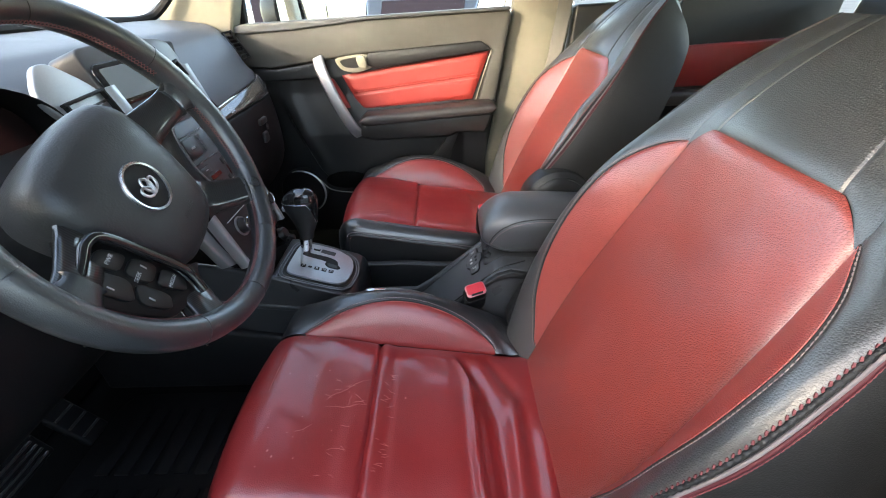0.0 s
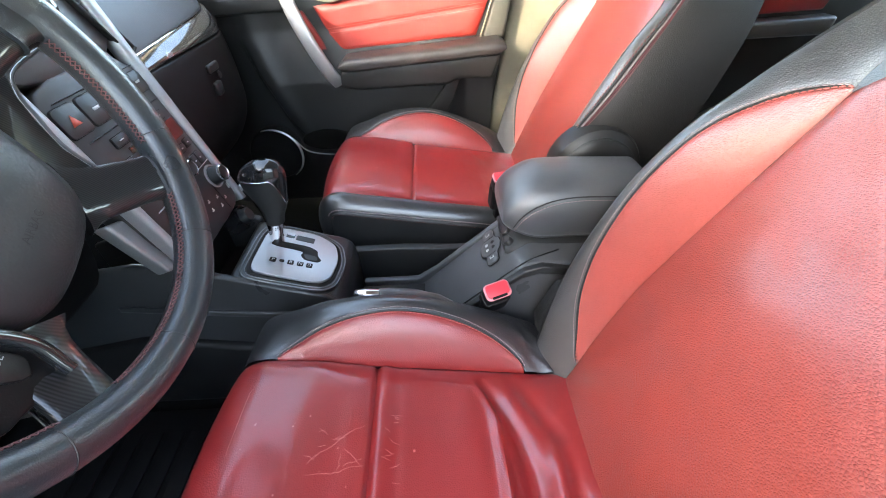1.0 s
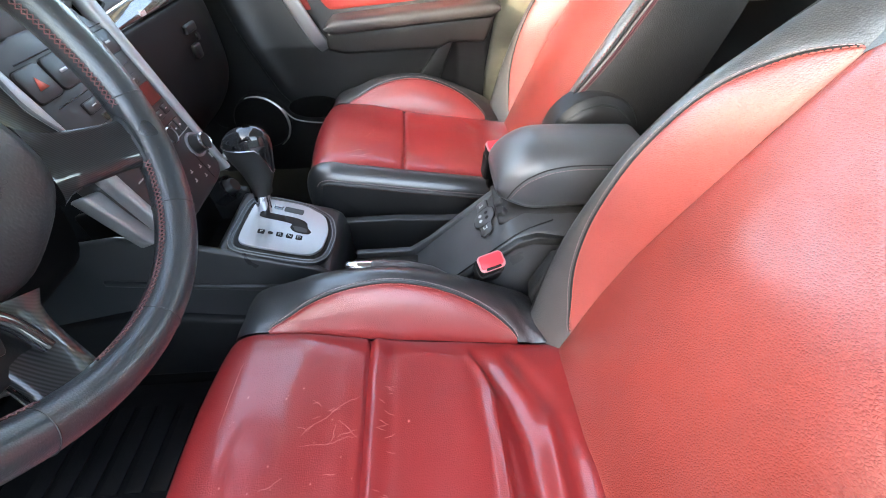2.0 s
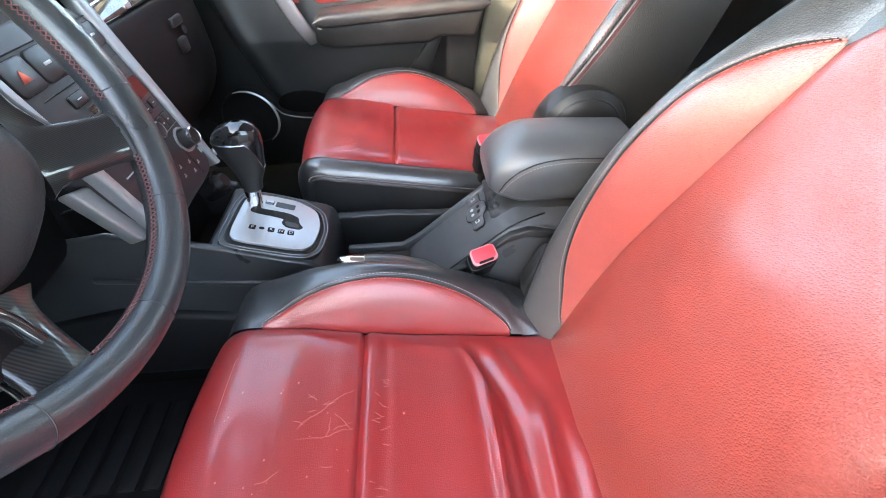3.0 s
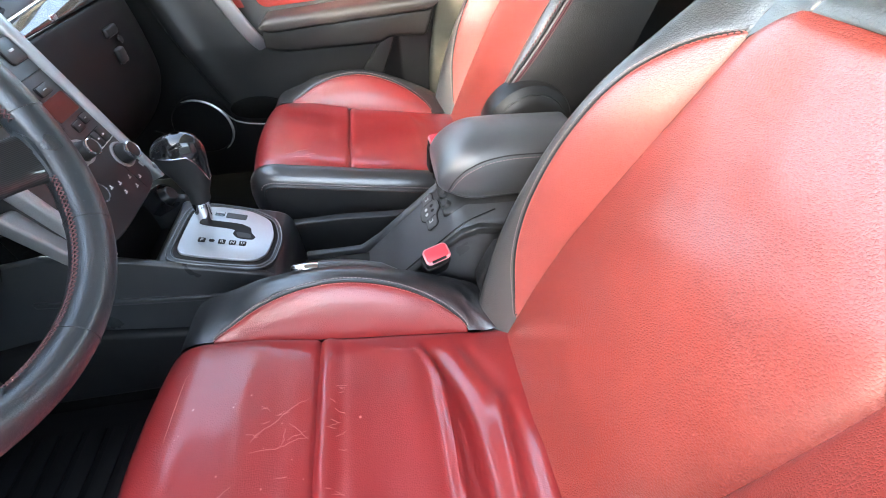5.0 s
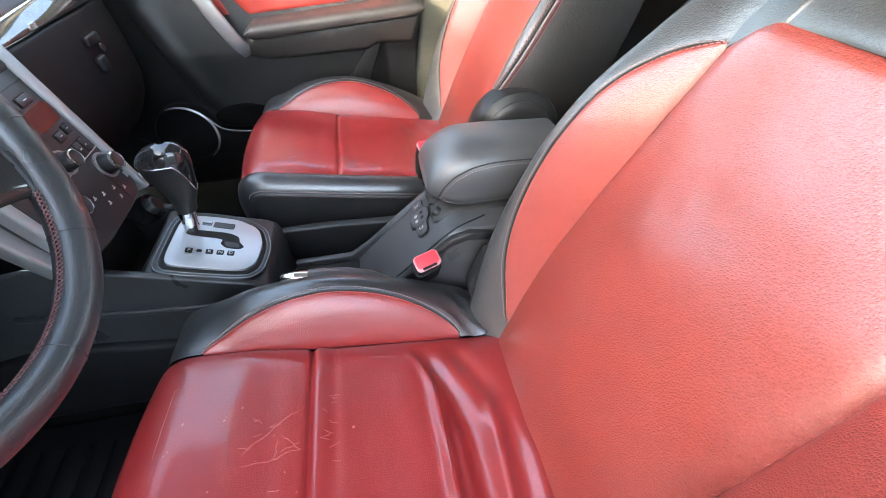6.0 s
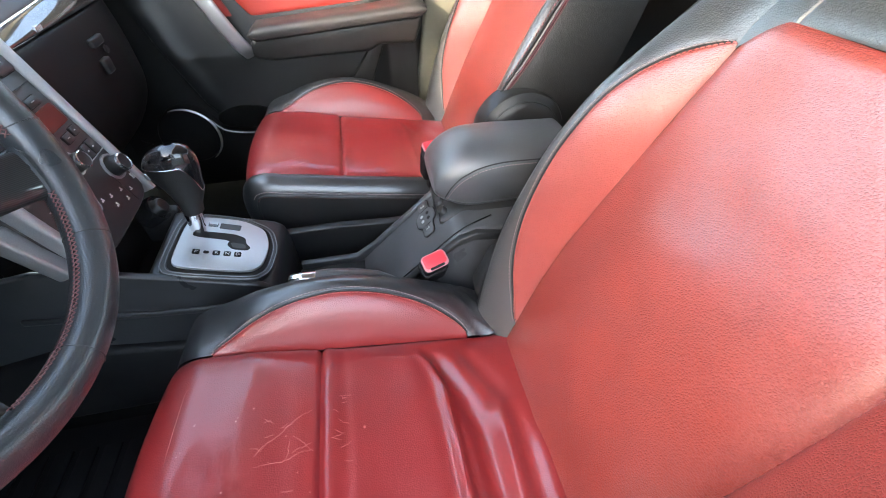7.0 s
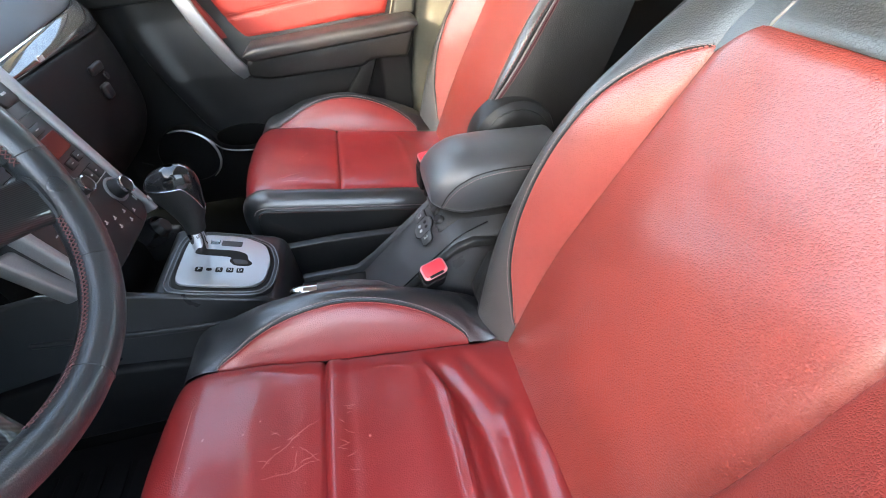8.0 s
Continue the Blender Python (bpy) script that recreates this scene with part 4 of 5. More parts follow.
for b in (-0.033, 0.031):
    con("switch_mark", join(rbox((0.009, 0.0014, 0.0006), (0, b, 0.0058), 0, 1, SM), rbox((0.0014, 0.007, 0.0006), (-0.004, b + 0.002, 0.0058), 0, 1, SM), rbox((0.0014, 0.006, 0.0006), (0.003, b + 0.002, 0.0058), 0, 1, SM)), PRINT, sw)
for y in (-0.003, -0.030):
    k = con("round_button", revolve([(0.0, 0.014), (0.0075, 0.014), (0.009, 0.012), (0.0095, 0.0), (0.0, 0.0)], 22, RM @ pose(0.047, y, 0.001)), BUTTON)
    con("button_ring", tube([tuple(RM @ Vector((0.047 + 0.0115 * math.cos(q), y + 0.0115 * math.sin(q), 0.0025))) for q in lin(0, 2 * math.pi, 25)[:-1]], 0.0012, 6, True), GLOSS, k)
con("cup_holder_ring", tube([(0.075 + 0.036 * math.cos(q), -0.045 + 0.036 * math.sin(q), 0.652 + 0.02 * math.cos(q)) for q in lin(0, 2 * math.pi, 33)[:-1]], 0.0028, 8, True), SILVER, tag="silver cup holder ring")
for i in range(4):
    con("vent_slat", rbox((0.075, 0.004, 0.0035), (-0.385 + 0.004 * i, -0.066, 0.470 + 0.012 * i), 0.001, 1), BUTTON)
con("lower_side", prism([(-0.75, 0.455), (-0.75, 0.60), (-0.45, 0.66), (-0.10, 0.60), (-0.05, 0.50), (-0.05, 0.455)], -0.085, -0.056, 0.012, 3, XZ), TRIM_DARK)

# armrest box
armrest = thing("armrest_box", (0.33, 0.022, 0.80), "black leather centre armrest with red stitching on the console", "armrest")


def arm_point(x, deg, lo, hi, grow):
    t = clamp((x - 0.216) / 0.075)
    e = math.sqrt(max(0.0, 1 - (1 - t) ** 2))
    hy = (0.071 + grow) * (0.70 + 0.30 * e)
    top = hi - 0.030 * (1 - e) - 0.006 * clamp((x - 0.33) / 0.12)
    low = lo + 0.012 * (1 - e)
    cz, hz = (top + low) / 2, (top - low) / 2 * (0.30 + 0.70 * e)
    c, s = math.cos(radians(deg)), math.sin(radians(deg))
    return (x, 0.022 + hy * math.copysign(abs(c) ** 0.72, c), cz + hz * math.copysign(abs(s) ** 0.80, s))


def arm_section(x, lo, hi, grow):
    return [arm_point(x, 6 * i, lo, hi, grow) for i in range(60)]


ax = [0.2161 + 0.234 * (i / 44) ** 2.2 for i in range(45)]
part("lid", local(armrest, loft([arm_section(x, 0.810, 0.931, 0.0) for x in ax])), ARM, armrest, "padded black leather lid")
part("box", local(armrest, loft([arm_section(x + 0.008, 0.770, 0.822, -0.006) for x in ax])), BLACK_SIDE, armrest)


def arm_side(x, z, grow):
    """The point of the lid's near side at a given height."""
    t = clamp((x - 0.216) / 0.075)
    e = math.sqrt(max(0.0, 1 - (1 - t) ** 2))
    top, low = 0.931 - 0.030 * (1 - e) - 0.006 * clamp((x - 0.33) / 0.12), 0.810 + 0.012 * (1 - e)
    f = clamp((z - (top + low) / 2) / ((top - low) / 2 * (0.30 + 0.70 * e)), -0.999, 0.999)
    c = math.sqrt(1 - abs(f) ** 2.5)
    return (x, 0.022 - (0.071 + grow) * (0.70 + 0.30 * e) * c ** 0.72, z)


seam = spline([(0.2325, 0.850), (0.238, 0.864), (0.245, 0.875), (0.257, 0.887), (0.270, 0.8945), (0.287, 0.901), (0.313, 0.905), (0.348, 0.906), (0.44, 0.902)], 110)
part("stitching", local(armrest, stitches([arm_side(x + 0.003, z - 0.005, 0.0006) for x, z in seam], side=(0, -1, 0.3))), THREAD_GREY, armrest)
part("piping", local(armrest, tube([arm_side(x, z, 0.0004) for x, z in seam], 0.0012, 6)), BLACK_SIDE, armrest)
# thin grey metallic line along the lid's lower edge
part("lid_line", local(armrest, tube([arm_side(x, z, 0.0008) for x, z in spline([(0.231, 0.847), (0.247, 0.8375), (0.272, 0.8265), (0.316, 0.8215), (0.44, 0.818)], 40)], 0.0016, 6)), EDGE, armrest)

# handbrake
brake = thing("handbrake_lever", (0.05, -0.105, 0.66), "black leather handbrake lever with a chrome tip, lowered", "handbrake")
part("grip", local(brake, tube([(0.135, -0.090, 0.712), (0.10, -0.090, 0.734), (0.06, -0.090, 0.746), (0.02, -0.090, 0.754), (0.0, -0.090, 0.757)], [0.010, 0.014, 0.016, 0.015, 0.013], 14)), BLACK, brake)
part("tip", local(brake, tube([(0.001, -0.090, 0.757), (-0.02, -0.090, 0.760), (-0.038, -0.090, 0.762), (-0.043, -0.090, 0.7625)], [0.0125, 0.0115, 0.010, 0.005], 14)), CHROME, brake, "chrome tip")
part("boot", local(brake, rbox((0.10, 0.035, 0.06), (0.13, -0.100, 0.65), 0.012)), BLACK_SIDE, brake)

# ---- centre stack ----
stack = thing("centre_stack", (-0.29, 0.02, 0.905), "black centre stack with radio, climate knobs and silver side strips", "dashboard unit")
SM = Matrix(((0, -0.33, 0.944, 0), (1, 0, 0, 0), (0, 0.944, 0.33, 0), (0, 0, 0, 1)))
SM.normalize()


def st(name, shape, material, parent=None, tag=""):
    return part(name, moved(shape, SM), material, parent or stack, tag)


st("fascia", prism(soft([(-0.138, 0.225), (-0.128, -0.030), (-0.090, -0.062), (0.062, -0.062), (0.086, -0.040), (0.098, 0.225)], 2), -0.05, 0.0, 0.004, 3), FASCIA)


def strip(sx):
    rows = []
    for t in lin(0, 1, 22):
        b = -0.062 + 0.375 * t
        a = sx * (0.088 + 0.010 * t) - (0.004 if sx > 0 else 0.034)
        w = 0.005 + 0.0085 * t ** 0.7
        rows.append([(a + w * math.copysign(abs(math.cos(q)) ** 0.7, math.cos(q)), b, -0.004 + 0.013 * math.copysign(abs(math.sin(q)) ** 0.7, math.sin(q))) for q in lin(0, 2 * math.pi, 17)[:-1]])
    return loft(rows)


st("side_strip", strip(1), SILVER, tag="satin silver strip")
st("side_strip", strip(-1), SILVER, tag="satin silver strip")
st("lower_wing", prism([(-0.157, 0.061), (-0.09, 0.04), (-0.07, 0.008), (-0.09, -0.06), (-0.14, -0.042)], -0.045, -0.020, 0.005, 3), SILVER, tag="satin silver lower wing")


def knob(a, b, r, name="knob"):
    k = st(name, moved(revolve([(0.0, 0.021), (r * 0.80, 0.021), (r * 0.86, 0.019), (r * 0.95, 0.004), (r * 1.0, 0.0), (0, 0)], 36), pose(a, b, 0.001)), BUTTON, tag="black climate knob")
    st("knob_ring", moved(revolve([(r * 0.72, 0.0205), (r * 0.76, 0.0225), (r * 0.86, 0.0215), (r * 0.88, 0.018), (r * 0.72, 0.018)], 36), pose(a, b, 0.001)), CHROME, k)
    st("knob_collar", moved(revolve([(r * 1.08, 0.0), (r * 1.10, 0.003), (r * 1.26, 0.003), (r * 1.30, 0.0)], 36), pose(a, b, 0.0)), SILVER, k)


knob(0.060, 0.004, 0.0165)
knob(-0.062, 0.004, 0.0165)
knob(0.002, 0.046, 0.0145)


def key(a, b, w, h, material=None, mark=True, name="button"):
    st("button_gap", prism(rounded(w + 0.0026, h + 0.0026, min(w, h) * 0.2), -0.002, 0.0008, 0.0, 1, pose(a, b, 0)), TRIM_DARK)
    k = st(name, prism(rounded(w, h, min(w, h) * 0.18), -0.002, 0.0030, 0.0008, 2, pose(a, b, 0)), material or BUTTON)
    if mark:
        st("button_mark", rbox((w * 0.30, h * 0.10, 0.0004), (a, b, 0.0032), 0, 1), PRINT, k)


for a, b in ((-0.016, -0.012), (0.004, -0.018), (-0.002, -0.032), (0.030, -0.024), (0.026, -0.040), (0.048, -0.036)):
    st("button_mark", rbox((0.006, 0.0022, 0.0005), (a, b, 0.0003), 0, 1), PRINT)
    st("button_mark", rbox((0.0022, 0.005, 0.0005), (a + 0.001, b + 0.002, 0.0003), 0, 1), PRINT)
st("panel_seam", rbox((0.0012, 0.055, 0.001), (0.040, -0.026, 0.0002), 0, 1), TRIM_DARK)
for i, b in enumerate((-0.034, -0.044, -0.052)):
    st("grille_slot", rbox((0.003, 0.010, 0.001), (0.074 + 0.005 * i, -0.026, 0.0004), 0, 1), PRINT)
for a in (0.030, 0.046, 0.062):
    key(a, 0.042, 0.013, 0.022)
key(0.040, 0.070, 0.018, 0.012)
key(0.062, 0.072, 0.014, 0.012)
st("radio_display", prism(rounded(0.055, 0.030, 0.003), -0.002, 0.0022, 0.0008, 1, pose(0.045, 0.100, 0)), RED_DISPLAY, tag="dark red radio display")
key(0.010, 0.088, 0.012, 0.016)
key(0.048, 0.126, 0.026, 0.012)
key(0.020, 0.126, 0.016, 0.012)
st("card_slot", rbox((0.040, 0.010, 0.002), (-0.030, 0.112, 0.0005), 0.001, 1), GLOSS)
key(-0.050, 0.130, 0.030, 0.014)
key(-0.062, 0.100, 0.018, 0.014)
key(-0.040, 0.090, 0.018, 0.014)
st("panel_seam", rbox((0.185, 0.0016, 0.001), (-0.003, 0.146, 0.0004), 0, 1), GLOSS)
st("panel_seam", rbox((0.185, 0.0016, 0.001), (-0.003, 0.030, 0.0004), 0, 1), PRINT)
st("panel_seam", rbox((0.185, 0.0016, 0.001), (-0.003, 0.200, 0.0004), 0, 1), GLOSS)
key(-0.090, 0.176, 0.042, 0.038, mark=False, name="hazard_button")
tri = [(-0.098, 0.169), (-0.082, 0.169), (-0.090, 0.183)]
st("hazard_mark", prism(tri, 0.0033, 0.0042, 0.0, 1), mat("hazard_red", (0.5, 0.08, 0.05), 0.5))
key(-0.044, 0.176, 0.042, 0.038)
key(0.062, 0.178, 0.034, 0.030)
for i in range(3):
    st("round_key", revolve([(0.0, 0.003), (0.005, 0.003), (0.0058, 0.001), (0, 0.001)], 16, pose(-0.008, 0.164 + 0.012 * i, 0)), BUTTON)
# upper part with display and air vents
st("upper_fascia", prism(soft([(-0.146, 0.365), (-0.136, 0.222), (0.094, 0.222), (0.105, 0.355), (0.07, 0.372), (-0.128, 0.376)], 2), -0.055, -0.002, 0.006, 3), FASCIA)
disp = st("display", prism(rounded(0.176, 0.068, 0.016), -0.008, 0.002, 0.003, 2, pose(-0.050, 0.314, 0)), GLOSS)
st("display_screen", prism(rounded(0.156, 0.050, 0.004), 0.0015, 0.003, 0.0005, 1, pose(-0.048, 0.314, 0)), mat("screen_grey", (0.075, 0.078, 0.078), 0.5), disp)


def vent(m, w, h, n, parent, put_fn, skin=TRIM_DARK):
    """A framed air outlet with tilted blades."""
    put_fn("vent_frame", join(*[rbox((w + 0.008, 0.005, 0.010), (0, s * h / 2, 0), 0.002, 2, m) for s in (-1, 1)], *[rbox((0.005, h, 0.010), (s * w / 2, 0, 0), 0.002, 2, m) for s in (-1, 1)]), skin, parent)
    put_fn("vent_back", rbox((w, h, 0.004), (0, 0, -0.022), 0, 1, m), CARPET, parent)
    for i in range(n):
        put_fn("vent_blade", rbox((w - 0.006, 0.0022, 0.014), (0, -h / 2 + h * (i + 1) / (n + 1), -0.006), 0.0008, 1, m @ Matrix.Translation((0, -h / 2 + h * (i + 1) / (n + 1), 0)) @ pose(0, 0, 0, 24) @ Matrix.Translation((0, h / 2 - h * (i + 1) / (n + 1), 0))), TRIM, parent)


st("vent_bezel", prism(soft([(-0.222, 0.362), (-0.250, 0.330), (-0.248, 0.306), (-0.216, 0.250), (-0.190, 0.232), (-0.132, 0.240), (-0.128, 0.268), (-0.152, 0.322), (-0.198, 0.362)], 2), -0.014, -0.002, 0.004, 3), SILVER, tag="satin silver vent surround")
vent(pose(-0.186, 0.286, 0.001, 0, 0, 4), 0.080, 0.046, 2, stack, st)
vent(pose(0.083, 0.267, 0.002, 0, 0, 18), 0.020, 0.112, 9, stack, st)
solo("clock_display", rbox((0.040, 0.078, 0.046), (-0.492, 0.205, 1.212), 0.006), TRIM_DARK, "small black display box standing on the dashboard", "display")

# ---- dashboard ----
dash = thing("dashboard", (-0.5, 0.0, 0.9), "dark grey moulded dashboard with glossy strip and glove box", "dashboard")


def dsh(name, shape, material, parent=None, tag=""):
    return part(name, local(dash, shape), material, parent or dash, tag)


def strip_top(y):
    return 1.066 + 0.036 * clamp((y - 0.12) / 0.5)


def bow(y):
    """The dash curves away towards its end."""
    return -0.10 * clamp((abs(y) - 0.50) / 0.22) ** 2


def sweep(pts, y0, y1, n=26, k=16):
    """Sweeps a side profile, pts(y) -> (x, z) list, across the car."""
    def fn(y, i):
        p = at_spline(pts(y), i)
        return (p[0] + bow(y), y, p[1])
    m = len(pts(y0)) - 1
    return grid(fn, lin(y0, y1, n), lin(0, m, k))


dsh("glove_box", sweep(lambda y: [(-0.60, 0.70), (-0.47, 0.76), (-0.400, 0.85), (-0.392, 0.95), (-0.402, 1.040), (-0.412, 1.052)], 0.115, 0.72, 26, 24), TRIM_DARK, tag="black glove box front")
dsh("dash_strip", sweep(lambda y: [(-0.416, 1.052), (-0.404, 1.056), (-0.408, (1.056 + strip_top(y)) / 2), (-0.424, strip_top(y)), (-0.436, strip_top(y))], 0.118, 0.725, 30, 14), STRIP, tag="glossy dark strip")
dsh("top_pad", sweep(lambda y: [(-0.434, strip_top(y) + 0.002), (-0.436, strip_top(y) + 0.010), (-0.455, 1.135), (-0.482, 1.19), (-0.515, 1.232), (-0.57, 1.250), (-0.75, 1.262), (-1.02, 1.248)], 0.10, 0.73, 26, 40), DASH, tag="grey padded dash top")
dsh("driver_pad", sweep(lambda y: [(-0.44, 1.075), (-0.445, 1.12), (-0.47, 1.19), (-0.515, 1.232), (-0.57, 1.250), (-0.75, 1.262), (-1.02, 1.248)], -0.73, 0.10, 30, 36), DASH)
dsh("knee_panel", sweep(lambda y: [(-0.60, 0.72), (-0.46, 0.80), (-0.42, 0.92), (-0.425, 1.04), (-0.44, 1.078)], -0.73, -0.08, 26, 20), TRIM_DARK)
hood = []
for x, k in ((-0.60, 0.55), (-0.54, 0.85), (-0.46, 1.0), (-0.40, 1.03), (-0.385, 1.0)):
    hood.append([(x, -0.367 + 0.158 * k * math.cos(q), 1.150 + 0.096 * k * math.sin(q)) for q in lin(0, math.pi, 20)])
dsh("cluster_hood", loft(hood, closed=False), TRIM_DARK)
dsh("cluster_face", prism([(0.150 * math.cos(q), 0.090 * math.sin(q)) for q in lin(0, math.pi, 20)], -0.002, 0.002, 0, 1, Matrix.Translation((-0.44, -0.367, 1.150)) @ Matrix(((0, 0, 1, 0), (1, 0, 0, 0), (0, 1, 0, 0), (0, 0, 0, 1)))), DARKGLASS)
lock = dsh("glove_box_latch", rbox((0.010, 0.050, 0.018), (-0.392, 0.425, 1.005), 0.004), BUTTON)
dsh("glove_box_lock", revolve([(0.0, 0.003), (0.007, 0.003), (0.008, 0.0), (0, 0)], 18, pose(-0.389, 0.440, 0.985, 0, 84, 0)), BUTTON, lock)
dsh("glove_box_handle", rbox((0.012, 0.030, 0.030), (-0.388, 0.412, 0.962), 0.005), BUTTON)
dsh("strip_reflector", rbox((0.004, 0.020, 0.010), (-0.4045, 0.30, 1.062), 0.001, 1), CHROME)
vent(Matrix.Translation((-0.505, 0.635, 1.185)) @ pose(0, 0, 0, 0, 62, 6) @ pose(0, 0, 0, 0, 0, 90), 0.075, 0.085, 6, dash, dsh)

# ---- passenger door ----
door = thing("door_1", (0.0, 0.74, 0.46), "black and red passenger door with silver grab handle, shut", kind="structure")


def dr(name, outline, y0, y1, material, r=0.006, tag="", parent=None):
    return part(name, local(door, prism(outline, y0, y1, r, 3, XZ)), material, parent or door, tag)


def dp(name, shape, material, parent=None, tag=""):
    return part(name, local(door, shape), material, parent or door, tag)


dr("door_core", [(-0.66, 0.47), (-0.68, 1.10), (-0.58, 1.205), (-0.52, 1.222), (0.362, 1.258), (0.368, 1.235), (0.298, 0.75), (0.27, 0.47)], 0.722, 0.80, TRIM)
dr("upper_trim", [(-0.56, 1.222), (-0.50, 1.234), (0.360, 1.266), (0.366, 1.245), (0.326, 0.985), (0.262, 0.985), (0.309, 1.146), (0.292, 1.160), (-0.100, 1.146), (-0.27, 1.126), (-0.42, 1.106), (-0.52, 1.110)], 0.700, 0.724, DOORPAD, 0.010, "grey padded door top")
dr("upper_ledge", [(-0.56, 1.222), (-0.50, 1.240), (0.360, 1.272), (0.362, 1.262), (-0.10, 1.244), (-0.33, 1.222), (-0.50, 1.212)], 0.690, 0.735, DASH, 0.004)
dr("inlay", [(-0.105, 1.149), (0.270, 1.176), (0.298, 1.158), (0.300, 1.146), (-0.080, 1.100), (-0.120, 1.112)], 0.694, 0.722, TRIM, 0.006, "dark matt inlay")
dr("front_trim", [(-0.52, 1.108), (-0.42, 1.104), (-0.28, 1.124), (-0.262, 1.07), (-0.43, 1.064), (-0.52, 1.06)], 0.702, 0.724, TRIM, 0.008)


def red_panel(u, v):
    lo, hi = np.array((-0.150 + 0.395 * u, 0.955 + 0.036 * u)), np.array((-0.205 + 0.507 * u, 1.078 + 0.068 * u))
    p = lo + (hi - lo) * v
    puff = 0.010 * (min(u, 1 - u, 0.06) / 0.06) ** 0.5 * (min(v, 1 - v, 0.12) / 0.12) ** 0.5 - 0.004 * bell(v - 0.50, 0.03)
    return (p[0], 0.716 - puff, p[1])


red = dp("red_panel", grid(red_panel, lin(0, 1, 40), lin(0, 1, 26)), RED_DOOR, tag="red leather door insert")
for v in (0.455, 0.545):
    dp("stitching", stitches([tuple(Vector(red_panel(u, v)) - Vector((0, 0.0008, 0))) for u in lin(0.02, 0.98, 60)], side=(0, -1, 0)), THREAD, red)
dp("trim_edge", tube([(0.306, 0.703, 1.148), (0.283, 0.703, 1.075), (0.256, 0.703, 0.985)], 0.0025, 6), BEIGE)
dr("red_wedge", [(-0.268, 1.072), (-0.236, 1.068), (-0.178, 0.958), (-0.196, 0.935)], 0.708, 0.722, RED_DOOR, 0.004, "red leather wedge")
grab = [(-0.274, 0.700, 1.136), (-0.262, 0.672, 1.105), (-0.240, 0.655, 1.050), (-0.212, 0.650, 0.985), (-0.180, 0.660, 0.915), (-0.164, 0.690, 0.878)]
rows = []
gp = [Vector(p) for p in spline(grab, 30)]
for i, p in enumerate(gp):
    d = (gp[min(i + 1, 29)] - gp[max(i - 1, 0)]).normalized()
    n1 = d.cross(Vector((0, -1, 0))).normalized()
    n2 = d.cross(n1)
    rows.append([p + n1 * 0.019 * math.copysign(abs(math.cos(q)) ** 0.6, math.cos(q)) + n2 * 0.008 * math.copysign(abs(math.sin(q)) ** 0.7, math.sin(q)) for q in lin(0, 2 * math.pi, 19)[:-1]])
dp("grab_handle", loft(rows), SILVER, tag="satin silver grab handle")
dr("lever_bowl", soft([(-0.225, 1.135), (-0.105, 1.148), (-0.085, 1.105), (-0.150, 1.085), (-0.200, 1.095)], 2), 0.698, 0.722, BEIGE, 0.004, "beige release lever bowl")
# Flat dark plate on the bowl, coloured as the shade of its hollow.
dr("lever_shade", soft([(-0.205, 1.128), (-0.120, 1.140), (-0.108, 1.112), (-0.150, 1.102), (-0.190, 1.106)], 2), 0.696, 0.700, TRIM_DARK, 0.0)
dr("release_lever", soft([(-0.145, 1.140), (-0.115, 1.143), (-0.108, 1.104), (-0.138, 1.106)], 2), 0.678, 0.697, BEIGE, 0.004, "beige release lever")
pad = []
for x in lin(-0.150, 0.322, 26):
    e = math.sqrt(max(0.02, 1 - clamp((0.03 - (x + 0.150)) / 0.03) ** 2)) * math.sqrt(max(0.02, 1 - clamp((x - 0.307) / 0.016) ** 2))
    zc = 0.938 + 0.036 * (x + 0.15) / 0.472
    pad.append([(x, 0.678 + 0.050 * math.copysign(abs(math.cos(q)) ** 0.5, math.cos(q)), zc + 0.020 * e * math.copysign(abs(math.sin(q)) ** 0.6, math.sin(q))) for q in lin(0, 2 * math.pi, 23)[:-1]])
dp("armrest_pad", loft(pad), FASCIA, tag="black padded armrest")
dr("armrest_side", [(-0.150, 0.925), (0.318, 0.958), (0.290, 0.885), (0.188, 0.888), (0.16, 0.872), (-0.10, 0.866), (-0.155, 0.878)], 0.650, 0.722, TRIM, 0.012)
dr("pull_shadow", [(-0.13, 0.868), (0.17, 0.874), (0.185, 0.884), (0.16, 0.858), (-0.10, 0.852)], 0.700, 0.722, CARPET, 0.002)
dr("pocket_facet", [(0.200, 0.915), (0.210, 0.900), (0.140, 0.735), (0.100, 0.745), (0.092, 0.785), (0.150, 0.862)], 0.681, 0.723, TRIM, 0.006)


def low_panel(u, v):
    x = -0.60 + 0.90 * u
    z = 0.47 + 0.60 * v
    edge = float(np.interp(z, (0.47, 0.66, 0.70, 0.75, 0.84, 0.92, 1.0), (-0.02, -0.22, -0.300, -0.335, -0.372, -0.405, -0.43)))
    k = clamp((x - edge + 0.006) / 0.016)
    step = k * k * (3 - 2 * k)
    roll = 0.007 * bell(x - edge - 0.035, 0.030) * clamp((z - 0.70) / 0.08)
    bulge = 0.028 * step * clamp((1.02 - z) / 0.14) * clamp((0.215 - x) / 0.05) + roll * step
    return (x, 0.718 - bulge, z)


